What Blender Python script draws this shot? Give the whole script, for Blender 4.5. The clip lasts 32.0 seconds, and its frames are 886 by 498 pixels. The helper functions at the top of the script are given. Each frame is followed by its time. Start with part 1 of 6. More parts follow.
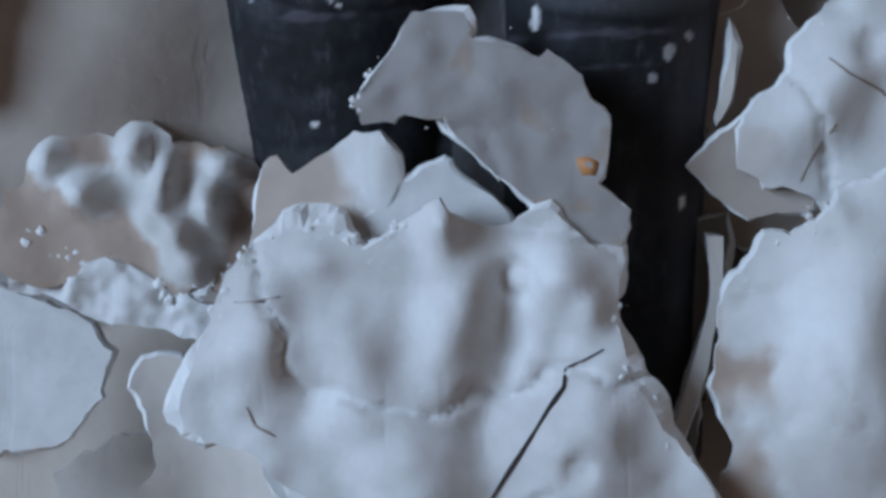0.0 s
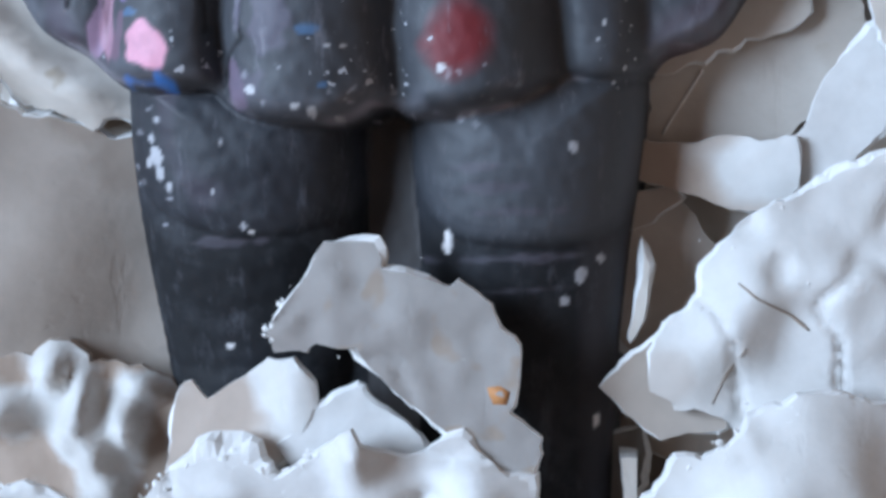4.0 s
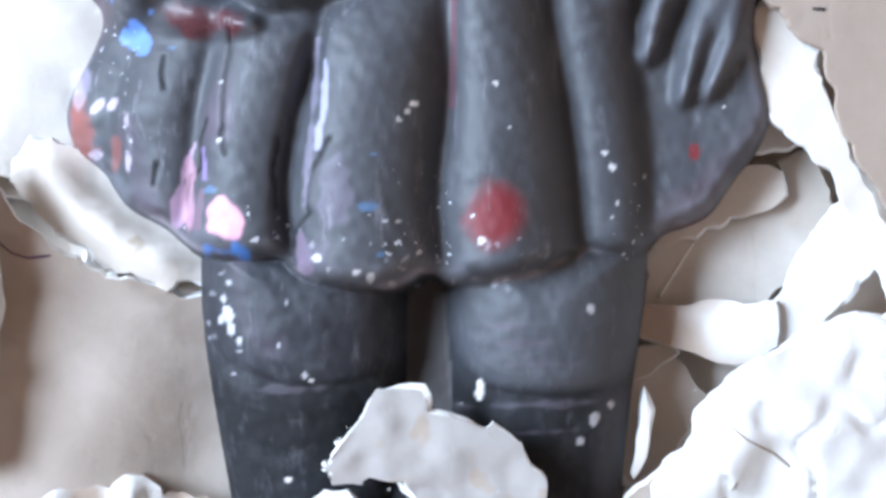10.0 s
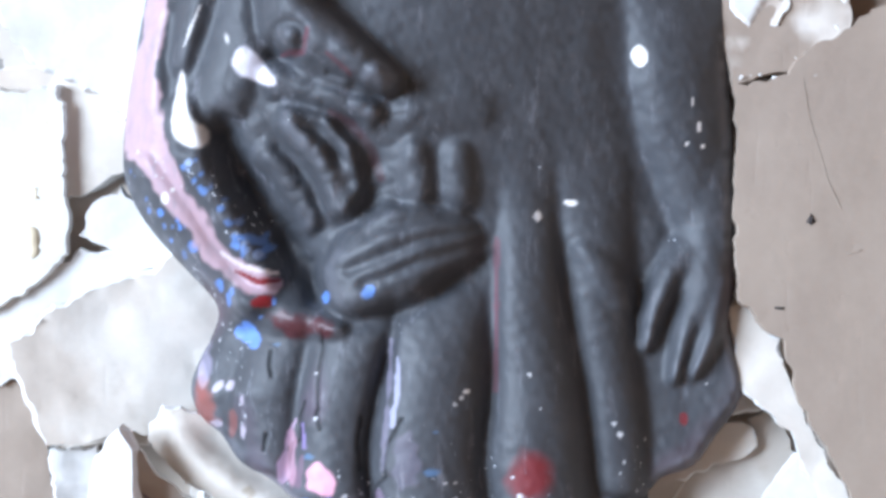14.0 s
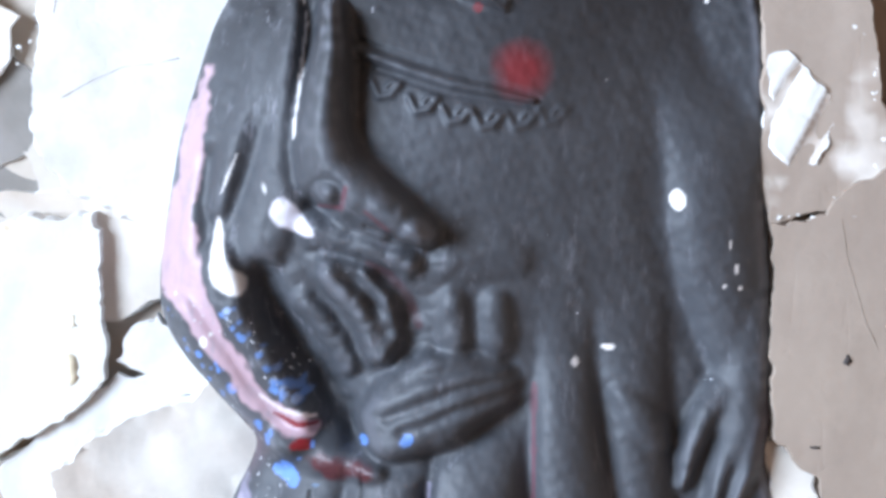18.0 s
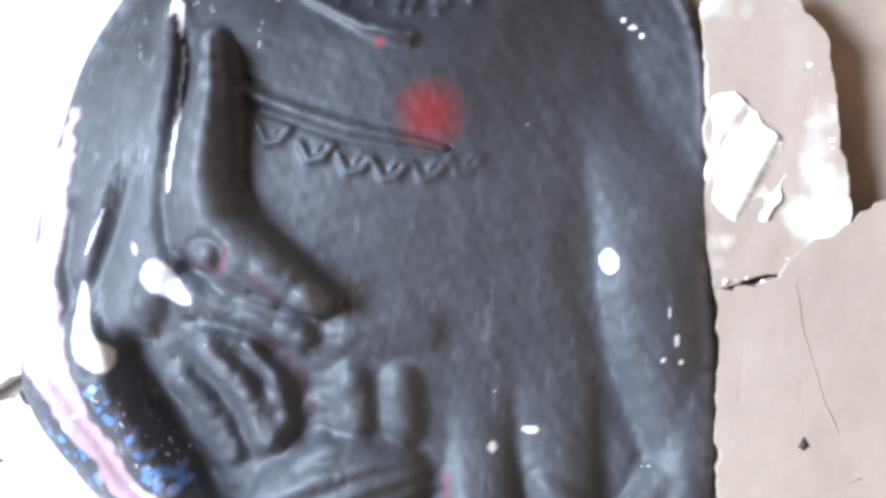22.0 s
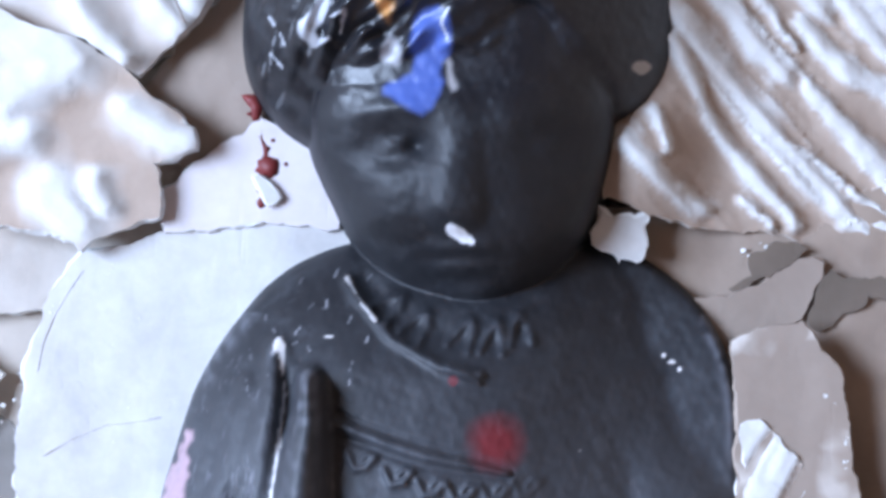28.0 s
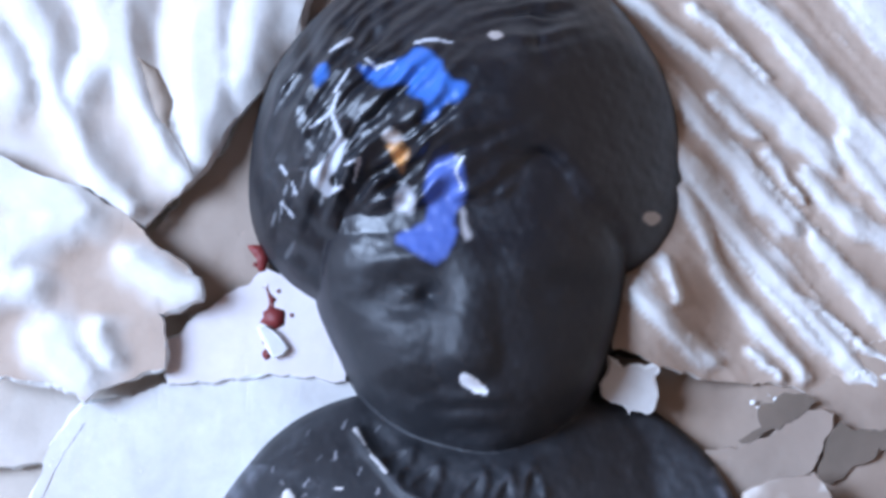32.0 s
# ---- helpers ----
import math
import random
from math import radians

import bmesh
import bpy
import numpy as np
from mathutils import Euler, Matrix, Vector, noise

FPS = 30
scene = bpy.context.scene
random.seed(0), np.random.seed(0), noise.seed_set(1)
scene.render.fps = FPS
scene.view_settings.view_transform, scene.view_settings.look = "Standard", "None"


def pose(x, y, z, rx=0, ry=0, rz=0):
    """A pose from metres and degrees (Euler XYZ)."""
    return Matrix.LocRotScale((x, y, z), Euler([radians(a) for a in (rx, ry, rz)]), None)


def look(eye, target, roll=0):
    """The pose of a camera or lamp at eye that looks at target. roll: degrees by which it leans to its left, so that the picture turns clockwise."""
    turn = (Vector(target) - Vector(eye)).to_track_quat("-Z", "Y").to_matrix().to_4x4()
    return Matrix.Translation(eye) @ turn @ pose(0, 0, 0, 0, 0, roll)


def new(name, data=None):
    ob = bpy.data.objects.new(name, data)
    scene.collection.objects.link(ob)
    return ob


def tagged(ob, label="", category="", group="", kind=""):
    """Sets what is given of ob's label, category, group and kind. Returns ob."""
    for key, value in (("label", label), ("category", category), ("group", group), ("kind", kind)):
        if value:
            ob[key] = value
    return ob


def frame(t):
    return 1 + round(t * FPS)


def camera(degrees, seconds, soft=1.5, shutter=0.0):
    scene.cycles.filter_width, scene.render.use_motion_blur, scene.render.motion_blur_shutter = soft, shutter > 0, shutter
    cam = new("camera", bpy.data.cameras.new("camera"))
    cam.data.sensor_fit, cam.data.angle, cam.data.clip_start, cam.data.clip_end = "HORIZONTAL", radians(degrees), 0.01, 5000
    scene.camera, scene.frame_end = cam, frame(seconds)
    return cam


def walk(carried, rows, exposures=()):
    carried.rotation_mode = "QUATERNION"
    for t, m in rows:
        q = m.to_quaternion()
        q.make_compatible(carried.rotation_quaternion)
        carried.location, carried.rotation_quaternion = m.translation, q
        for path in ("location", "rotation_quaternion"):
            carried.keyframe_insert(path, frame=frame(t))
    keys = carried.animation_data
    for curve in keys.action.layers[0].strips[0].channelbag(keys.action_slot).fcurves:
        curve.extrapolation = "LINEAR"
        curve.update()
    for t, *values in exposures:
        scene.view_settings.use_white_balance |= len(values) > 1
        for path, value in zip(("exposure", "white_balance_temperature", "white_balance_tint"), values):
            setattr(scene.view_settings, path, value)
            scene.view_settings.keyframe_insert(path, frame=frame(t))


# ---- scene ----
cam = camera(21.93, 32.0, soft=3.5)

# seconds, place in metres, turn in degrees; the camera looks down on the bed
PATH = [
    (0, 0.0241, -0.0724, 0.2954, -1.95, 5.16, 0.63),
    (0.5, 0.0270, -0.0696, 0.2948, -3.01, 4.57, 0.39),
    (1, 0.0278, -0.0702, 0.2948, -1.85, 4.65, 0.16),
    (1.5, 0.0278, -0.0722, 0.2951, 0.21, 4.23, 0.38),
    (2, 0.0277, -0.0708, 0.2953, 1.17, 4.31, 0.35),
    (2.5, 0.0284, -0.0679, 0.2951, 0.94, 5.08, 0.31),
    (4.5, 0.0345, -0.0358, 0.2948, -2.98, 5.02, 0.07),
    (5, 0.0337, -0.0326, 0.2950, -2.46, 5.02, 0.13),
    (5.5, 0.0308, -0.0323, 0.2958, -1.62, 4.14, 0.28),
    (6, 0.0282, -0.0313, 0.2966, -0.33, 4.00, 0.27),
    (6.5, 0.0254, -0.0320, 0.2973, 0.33, 3.62, 0.18),
    (7, 0.0219, -0.0328, 0.2970, 0.27, 3.62, 0.27),
    (7.5, 0.0191, -0.0342, 0.2853, -0.39, 2.96, 0.49),
    (8, 0.0151, -0.0360, 0.2791, -0.18, 2.29, 0.57),
    (8.5, 0.0132, -0.0369, 0.2787, 0.92, 2.42, 0.69),
    (9, 0.0130, -0.0360, 0.2786, 1.20, 2.10, 0.91),
    (9.5, 0.0147, -0.0390, 0.3038, 1.28, 1.34, 0.67),
    (10, 0.0103, -0.0414, 0.3406, 1.25, 0.97, 0.52),
    (10.5, 0.0061, -0.0350, 0.3780, 1.80, 0.35, 0.61),
    (11, 0.0046, -0.0300, 0.4217, 1.44, 0.30, 0.61),
    (11.5, 0.0053, -0.0268, 0.4309, 0.83, 0.27, 0.50),
    (12, 0.0039, -0.0215, 0.4315, 0.83, 0.24, 0.55),
    (12.5, 0.0023, -0.0140, 0.4330, 1.01, 0.31, 0.52),
    (13, -0.0010, -0.0061, 0.4329, 0.98, 0.59, 0.50),
    (13.5, -0.0012, -0.0003, 0.4327, 0.71, 0.55, 0.37),
    (14, 0.0032, 0.0046, 0.4328, 0.78, 0.92, -0.01),
    (14.5, 0.0057, 0.0080, 0.4332, 1.80, 1.31, 0.01),
    (15, 0.0082, 0.0093, 0.4340, 2.45, 1.58, -0.17),
    (15.5, 0.0095, 0.0129, 0.4342, 2.60, 1.72, -0.57),
    (17.5, 0.0010, 0.0635, 0.4327, -3.21, 1.38, -0.14),
    (18, -0.0009, 0.0641, 0.4318, -3.98, 1.28, -0.07),
    (18.5, -0.0014, 0.0638, 0.4229, -4.14, 1.58, -0.17),
    (19, -0.0006, 0.0617, 0.3899, -4.45, 1.83, -0.04),
    (19.5, 0.0051, 0.0592, 0.3645, -4.61, 1.90, 0.00),
    (20, 0.0086, 0.0594, 0.3633, -4.77, 1.74, -0.18),
    (20.5, 0.0083, 0.0618, 0.3626, -4.09, 1.69, -0.30),
    (21, 0.0092, 0.0616, 0.3631, -3.42, 1.47, -0.15),
    (21.5, 0.0101, 0.0619, 0.3641, -2.90, 0.87, -0.23),
    (22, 0.0071, 0.0612, 0.3807, -2.36, 0.20, -0.07),
    (22.5, 0.0015, 0.0622, 0.4111, -1.96, -0.31, -0.38),
    (23, -0.0005, 0.0635, 0.4324, -1.77, -0.33, -0.44),
    (23.5, -0.0012, 0.0648, 0.4335, -1.30, -0.33, -0.54),
    (24, -0.0064, 0.0651, 0.4345, -0.75, -0.24, -0.54),
    (24.5, -0.0055, 0.0655, 0.4356, 0.22, 0.09, -0.58),
    (26.5, -0.0021, 0.0731, 0.4361, 1.71, 0.50, -0.04),
    (27, 0.0011, 0.0823, 0.4366, 1.60, 0.77, 0.15),
    (27.5, 0.0042, 0.0895, 0.4367, 1.33, 1.22, 0.10),
    (28, 0.0056, 0.0963, 0.4365, 0.78, 1.58, 0.21),
    (28.5, 0.0091, 0.1005, 0.4366, 0.66, 1.95, 0.25),
    (29, 0.0099, 0.1038, 0.4371, 1.24, 1.66, 0.30),
    (29.5, 0.0103, 0.1068, 0.4374, 1.50, 1.97, 0.26),
    (30, 0.0092, 0.1098, 0.4374, 1.84, 1.97, 0.18),
    (30.5, 0.0105, 0.1095, 0.4380, 2.06, 1.58, 0.04),
    (31, 0.0060, 0.1032, 0.4389, 3.14, 1.05, 0.08),
    (31.5, 0.0053, 0.0922, 0.4389, 4.35, 0.77, -0.14),
    (32, -0.0112, 0.0912, 0.4338, 5.26, -0.48, 0.19),
]
EXPOSURES = [(0.0, -1.5, 5500, 10), (2.0, -1.05, 5550, 9), (5.0, -0.38, 5850, 12), (6.0, -0.07, 5950, 13), (7.0, 0.24, 6000, 13), (8.0, 0.5, 6000, 13), (9.0, 0.45, 6000, 13), (10.0, 0.3, 6050, 13), (11.0, 0.0, 6080, 13), (12.0, -0.12, 6090, 13), (13.0, -0.02, 6100, 13), (15.0, 0.12, 6150, 13), (18.5, 0.1, 6150, 13), (19.2, -0.15, 6100, 13), (20.0, 0.4, 6250, 13), (21.0, 0.6, 6250, 13), (22.3, 0.72, 6250, 13), (23.3, 0.5, 6250, 13), (24.3, 0.25, 6250, 13), (26.5, -0.15, 5850, 16), (29.0, -0.2, 5550, 18), (32.0, -0.2, 5450, 18)]
walk(cam, [(t, pose(x, y, z, rx, ry, rz)) for t, x, y, z, rx, ry, rz in PATH], EXPOSURES)

# ---- light: daylight from one window, bounced by the room's warm walls ----
world = bpy.data.worlds.new("sky")
scene.world = world
world.use_nodes = True
sky = world.node_tree.nodes.new("ShaderNodeTexSky")
sky.sky_type, sky.sun_disc = "NISHITA", False
sky.sun_elevation, sky.sun_rotation = radians(40), radians(-120)
world.node_tree.links.new(sky.outputs["Color"], world.node_tree.nodes["Background"].inputs["Color"])
world.node_tree.nodes["Background"].inputs["Strength"].default_value = 0.1

WIN_Y0, WIN_Y1, WIN_Z0, WIN_Z1 = -0.15, 0.95, 0.85, 1.95
lamp = bpy.data.lights.new("window_light", "AREA")
lamp.shape, lamp.size, lamp.size_y, lamp.energy, lamp.color = "RECTANGLE", 1.0, 1.0, 120.0, (0.72, 0.86, 1.0)
lamp_ob = new("window_light", lamp)
lamp_ob.matrix_world = look((-1.63, 0.5 * (WIN_Y0 + WIN_Y1), 0.5 * (WIN_Z0 + WIN_Z1)), (0.0, 0.05, 0.0))

CM = 0.01


# ---- materials ----
def node_mat(name, rough=0.6, spec=0.4):
    m = bpy.data.materials.new(name)
    m.use_nodes = True
    b = m.node_tree.nodes["Principled BSDF"]
    b.inputs["Roughness"].default_value = rough
    b.inputs["Specular IOR Level"].default_value = spec
    return m, m.node_tree.nodes, m.node_tree.links, b


def noise_node(nodes, links, coord, scale, detail=4.0, rough=0.55):
    n = nodes.new("ShaderNodeTexNoise")
    n.inputs["Scale"].default_value, n.inputs["Detail"].default_value, n.inputs["Roughness"].default_value = scale, detail, rough
    links.new(coord, n.inputs["Vector"])
    return n.outputs["Fac"]


def ramp_node(nodes, links, fac, stops):
    r = nodes.new("ShaderNodeValToRGB")
    while len(r.color_ramp.elements) < len(stops):
        r.color_ramp.elements.new(0.5)
    for e, (p, c) in zip(r.color_ramp.elements, stops):
        e.position, e.color = p, (*c, 1.0)
    links.new(fac, r.inputs["Fac"])
    return r.outputs["Color"]


def mix_node(nodes, links, fac, a, b, mode="MIX"):
    n = nodes.new("ShaderNodeMix")
    n.data_type, n.blend_type = "RGBA", mode
    for value, slot in ((fac, 0), (a, 6), (b, 7)):
        if isinstance(value, (int, float)):
            n.inputs[slot].default_value = value
        elif isinstance(value, tuple):
            n.inputs[slot].default_value = (*value, 1.0)
        else:
            links.new(value, n.inputs[slot])
    return n.outputs[2]


def bump_node(nodes, links, b, layers):
    last = None
    for height, strength, distance in layers:
        n = nodes.new("ShaderNodeBump")
        n.inputs["Strength"].default_value, n.inputs["Distance"].default_value = strength, distance
        links.new(height, n.inputs["Height"])
        if last:
            links.new(last, n.inputs["Normal"])
        last = n.outputs["Normal"]
    links.new(last, b.inputs["Normal"])


def plaster(name, light, dark, rough=0.65, grain=0.35, stain=None, stain_from=0.62, under=(0.50, 0.40, 0.32)):
    """Old paint and plaster: two tones in broad patches, fine pits, and stains."""
    m, nodes, links, b = node_mat(name, rough, 0.35)
    coord = nodes.new("ShaderNodeTexCoord").outputs["Object"]
    info = nodes.new("ShaderNodeObjectInfo")
    broad = noise_node(nodes, links, coord, 42.0, 5.0)
    fine = noise_node(nodes, links, coord, 420.0, 5.0, 0.65)
    speck = noise_node(nodes, links, coord, 190.0, 2.0, 0.4)
    tone = ramp_node(nodes, links, broad, [(0.36, dark), (0.60, light)])
    # tan share of each flake: undercoat, wear, and warm shade painted in hollows
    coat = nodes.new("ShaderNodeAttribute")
    coat.attribute_name = "worn_shaded"
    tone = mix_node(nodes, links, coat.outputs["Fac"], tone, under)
    grainy = ramp_node(nodes, links, fine, [(0.30, (0.86, 0.85, 0.84)), (0.62, (1.0, 1.0, 1.0))])
    colour = mix_node(nodes, links, grain, tone, grainy, "MULTIPLY")
    if stain:
        mask = ramp_node(nodes, links, speck, [(stain_from, (0, 0, 0)), (stain_from + 0.07, (0.8, 0.8, 0.8))])
        colour = mix_node(nodes, links, mask, colour, stain)
    tint = nodes.new("ShaderNodeMapRange")
    tint.inputs[3].default_value, tint.inputs[4].default_value = 0.93, 1.04
    links.new(info.outputs["Random"], tint.inputs[0])
    hsv = nodes.new("ShaderNodeHueSaturation")
    links.new(tint.outputs[0], hsv.inputs["Value"])
    links.new(colour, hsv.inputs["Color"])
    links.new(hsv.outputs["Color"], b.inputs["Base Color"])
    squeeze = nodes.new("ShaderNodeMapping")
    squeeze.inputs["Scale"].default_value, squeeze.inputs["Rotation"].default_value = (1.0, 0.12, 1.0), (0.0, 0.0, 0.6)
    links.new(coord, squeeze.inputs["Vector"])
    scratch = ramp_node(nodes, links, noise_node(nodes, links, squeeze.outputs["Vector"], 300.0, 3.0, 0.6), [(0.30, (0, 0, 0)), (0.36, (1, 1, 1))])
    pit = ramp_node(nodes, links, noise_node(nodes, links, coord, 330.0, 2.0, 0.5), [(0.27, (0, 0, 0)), (0.33, (1, 1, 1))])
    bump_node(nodes, links, b, [(speck, 0.16, 0.0012), (scratch, 0.10, 0.0005), (pit, 0.12, 0.0004), (fine, 0.22, 0.0004)])
    return m


WHITE = plaster("white_old_paint", (0.74, 0.73, 0.715), (0.61, 0.59, 0.57), grain=0.5)
CREAM = plaster("cream_old_paint", (0.69, 0.64, 0.58), (0.58, 0.52, 0.46), stain=(0.50, 0.42, 0.32), stain_from=0.70)
GREY = plaster("grey_flake_back", (0.30, 0.275, 0.255), (0.23, 0.21, 0.19), rough=0.8, stain=(0.42, 0.36, 0.30), stain_from=0.66)
TAN = plaster("tan_wall_paint", (0.38, 0.305, 0.248), (0.34, 0.27, 0.22), rough=0.6, grain=0.3)
BEIGE = plaster("dull_beige_paint", (0.36, 0.28, 0.22), (0.29, 0.225, 0.18), rough=0.7, grain=0.4)
GAP_BROWN = plaster("brown_gap_shade", (0.20, 0.155, 0.12), (0.14, 0.11, 0.085), rough=0.85)
RUSTY = plaster("white_paint_with_rust", (0.72, 0.71, 0.67), (0.62, 0.60, 0.54), stain=(0.60, 0.47, 0.30), stain_from=0.66)
PINKISH = plaster("pale_pink_paint", (0.80, 0.74, 0.75), (0.74, 0.68, 0.69))
WALL = plaster("warm_wall_paint", (0.53, 0.385, 0.285), (0.48, 0.35, 0.26))
WORN_SHADED_WHITE = plaster("white_paint_worn_shaded_tan", (0.76, 0.75, 0.73), (0.66, 0.64, 0.61), under=(0.45, 0.345, 0.27))
ARCH = plaster("dusty_grey_paint", (0.40, 0.375, 0.355), (0.33, 0.30, 0.28), rough=0.8, stain=(0.36, 0.29, 0.23), stain_from=0.60)
CRUST = plaster("pale_paint_worn_to_tan", (0.72, 0.67, 0.62), (0.62, 0.56, 0.50), under=(0.33, 0.26, 0.21))
CLOTH = plaster("dull_tan_cream_paint", (0.54, 0.47, 0.41), (0.45, 0.385, 0.33), under=(0.39, 0.32, 0.265))
PURPLE = plaster("purple_scribble", (0.16, 0.09, 0.17), (0.11, 0.06, 0.12), rough=0.7)
EDGE = plaster("white_broken_plaster", (0.84, 0.84, 0.83), (0.76, 0.75, 0.73), rough=0.8)
HAIR_CRACK = plaster("brown_hairline", (0.40, 0.33, 0.27), (0.30, 0.24, 0.19), rough=0.9)
CRACK = plaster("dark_crack", (0.06, 0.05, 0.05), (0.04, 0.035, 0.03), rough=0.9)
STAIN = plaster("dark_red_stain", (0.22, 0.035, 0.03), (0.14, 0.02, 0.02), rough=0.5)
ORANGE = plaster("orange_spot", (0.55, 0.26, 0.10), (0.42, 0.20, 0.08), rough=0.6)
OCHRE = plaster("rust_stain", (0.66, 0.58, 0.44), (0.60, 0.50, 0.34), rough=0.7)
FLOOR = plaster("dusty_floor", (0.58, 0.51, 0.44), (0.48, 0.42, 0.36), rough=0.85)


def finish(name, verts, faces, material, smooth=True):
    me = bpy.data.meshes.new(name)
    me.from_pydata(verts, [], faces)
    me.materials.append(material)
    if smooth:
        me.polygons.foreach_set("use_smooth", [True] * len(me.polygons))
    me.update()
    return new(name, me)


def slab(name, x0, x1, y0, y1, z0, z1, material):
    v = [(x, y, z) for z in (z0, z1) for x, y in ((x0, y0), (x1, y0), (x1, y1), (x0, y1))]
    f = [(3, 2, 1, 0), (4, 5, 6, 7), (0, 1, 5, 4), (1, 2, 6, 5), (2, 3, 7, 6), (3, 0, 4, 7)]
    return tagged(finish(name, v, f, material, False), kind="structure")


# ---- the room that closes the place ----
W, NORTH = 1.6, 2.3
slab("floor", -W, W, -W, NORTH, -0.10, -0.012, FLOOR)
slab("ceiling", -W, W, -W, NORTH, 3.1, 3.2, WALL)
slab("wall_north", -W, W, NORTH, NORTH + 0.1, -0.1, 3.2, WALL)
slab("wall_south", -W, W, -W - 0.1, -W, -0.1, 3.2, WALL)
slab("wall_east", W, W + 0.1, -W - 0.1, NORTH + 0.1, -0.1, 3.2, WALL)
west = new("wall_west")
tagged(west, kind="structure")
for y0, y1, z0, z1 in ((-W - 0.1, WIN_Y0, -0.1, 3.2), (WIN_Y1, NORTH + 0.1, -0.1, 3.2), (WIN_Y0, WIN_Y1, -0.1, WIN_Z0), (WIN_Y0, WIN_Y1, WIN_Z1, 3.2)):
    piece = slab("wall_panel", -W - 0.1, -W, y0, y1, z0, z1, WALL)
    del piece["kind"]
    piece.parent = west


# ---- the flakes ----
from mathutils import geometry


def fbm(x, y, scale, seed, octaves=3):
    total, amp = 0.0, 1.0
    for k in range(octaves):
        s = scale * 2**k
        total += amp * noise.noise(Vector((x * s + seed * 7.31, y * s - seed * 3.77, seed * 1.9 + k * 5.1)))
        amp *= 0.5
    return total


def ragged(outline, seed, chip):
    """A closed outline with broken, chipped edges: the corners stay, the runs between them wander."""
    out = []
    n = len(outline)
    for i in range(n):
        a, b = Vector(outline[i]), Vector(outline[(i + 1) % n])
        run = b - a
        steps = max(2, int(run.length / 0.09))
        side = Vector((-run.y, run.x)).normalized()
        for k in range(steps):
            s = k / steps
            p = a + run * s
            w = chip * min(1.0, 0.35 + 3 * s * (1 - s))
            d = w * (1.4 * fbm(p.x, p.y, 0.9, seed, 2) + (0.55 - abs(fbm(p.x, p.y, 2.2, seed + 3, 3)) * 2.0) * 0.55)
            out.append(p + side * d)
    return out


TOPS = {}


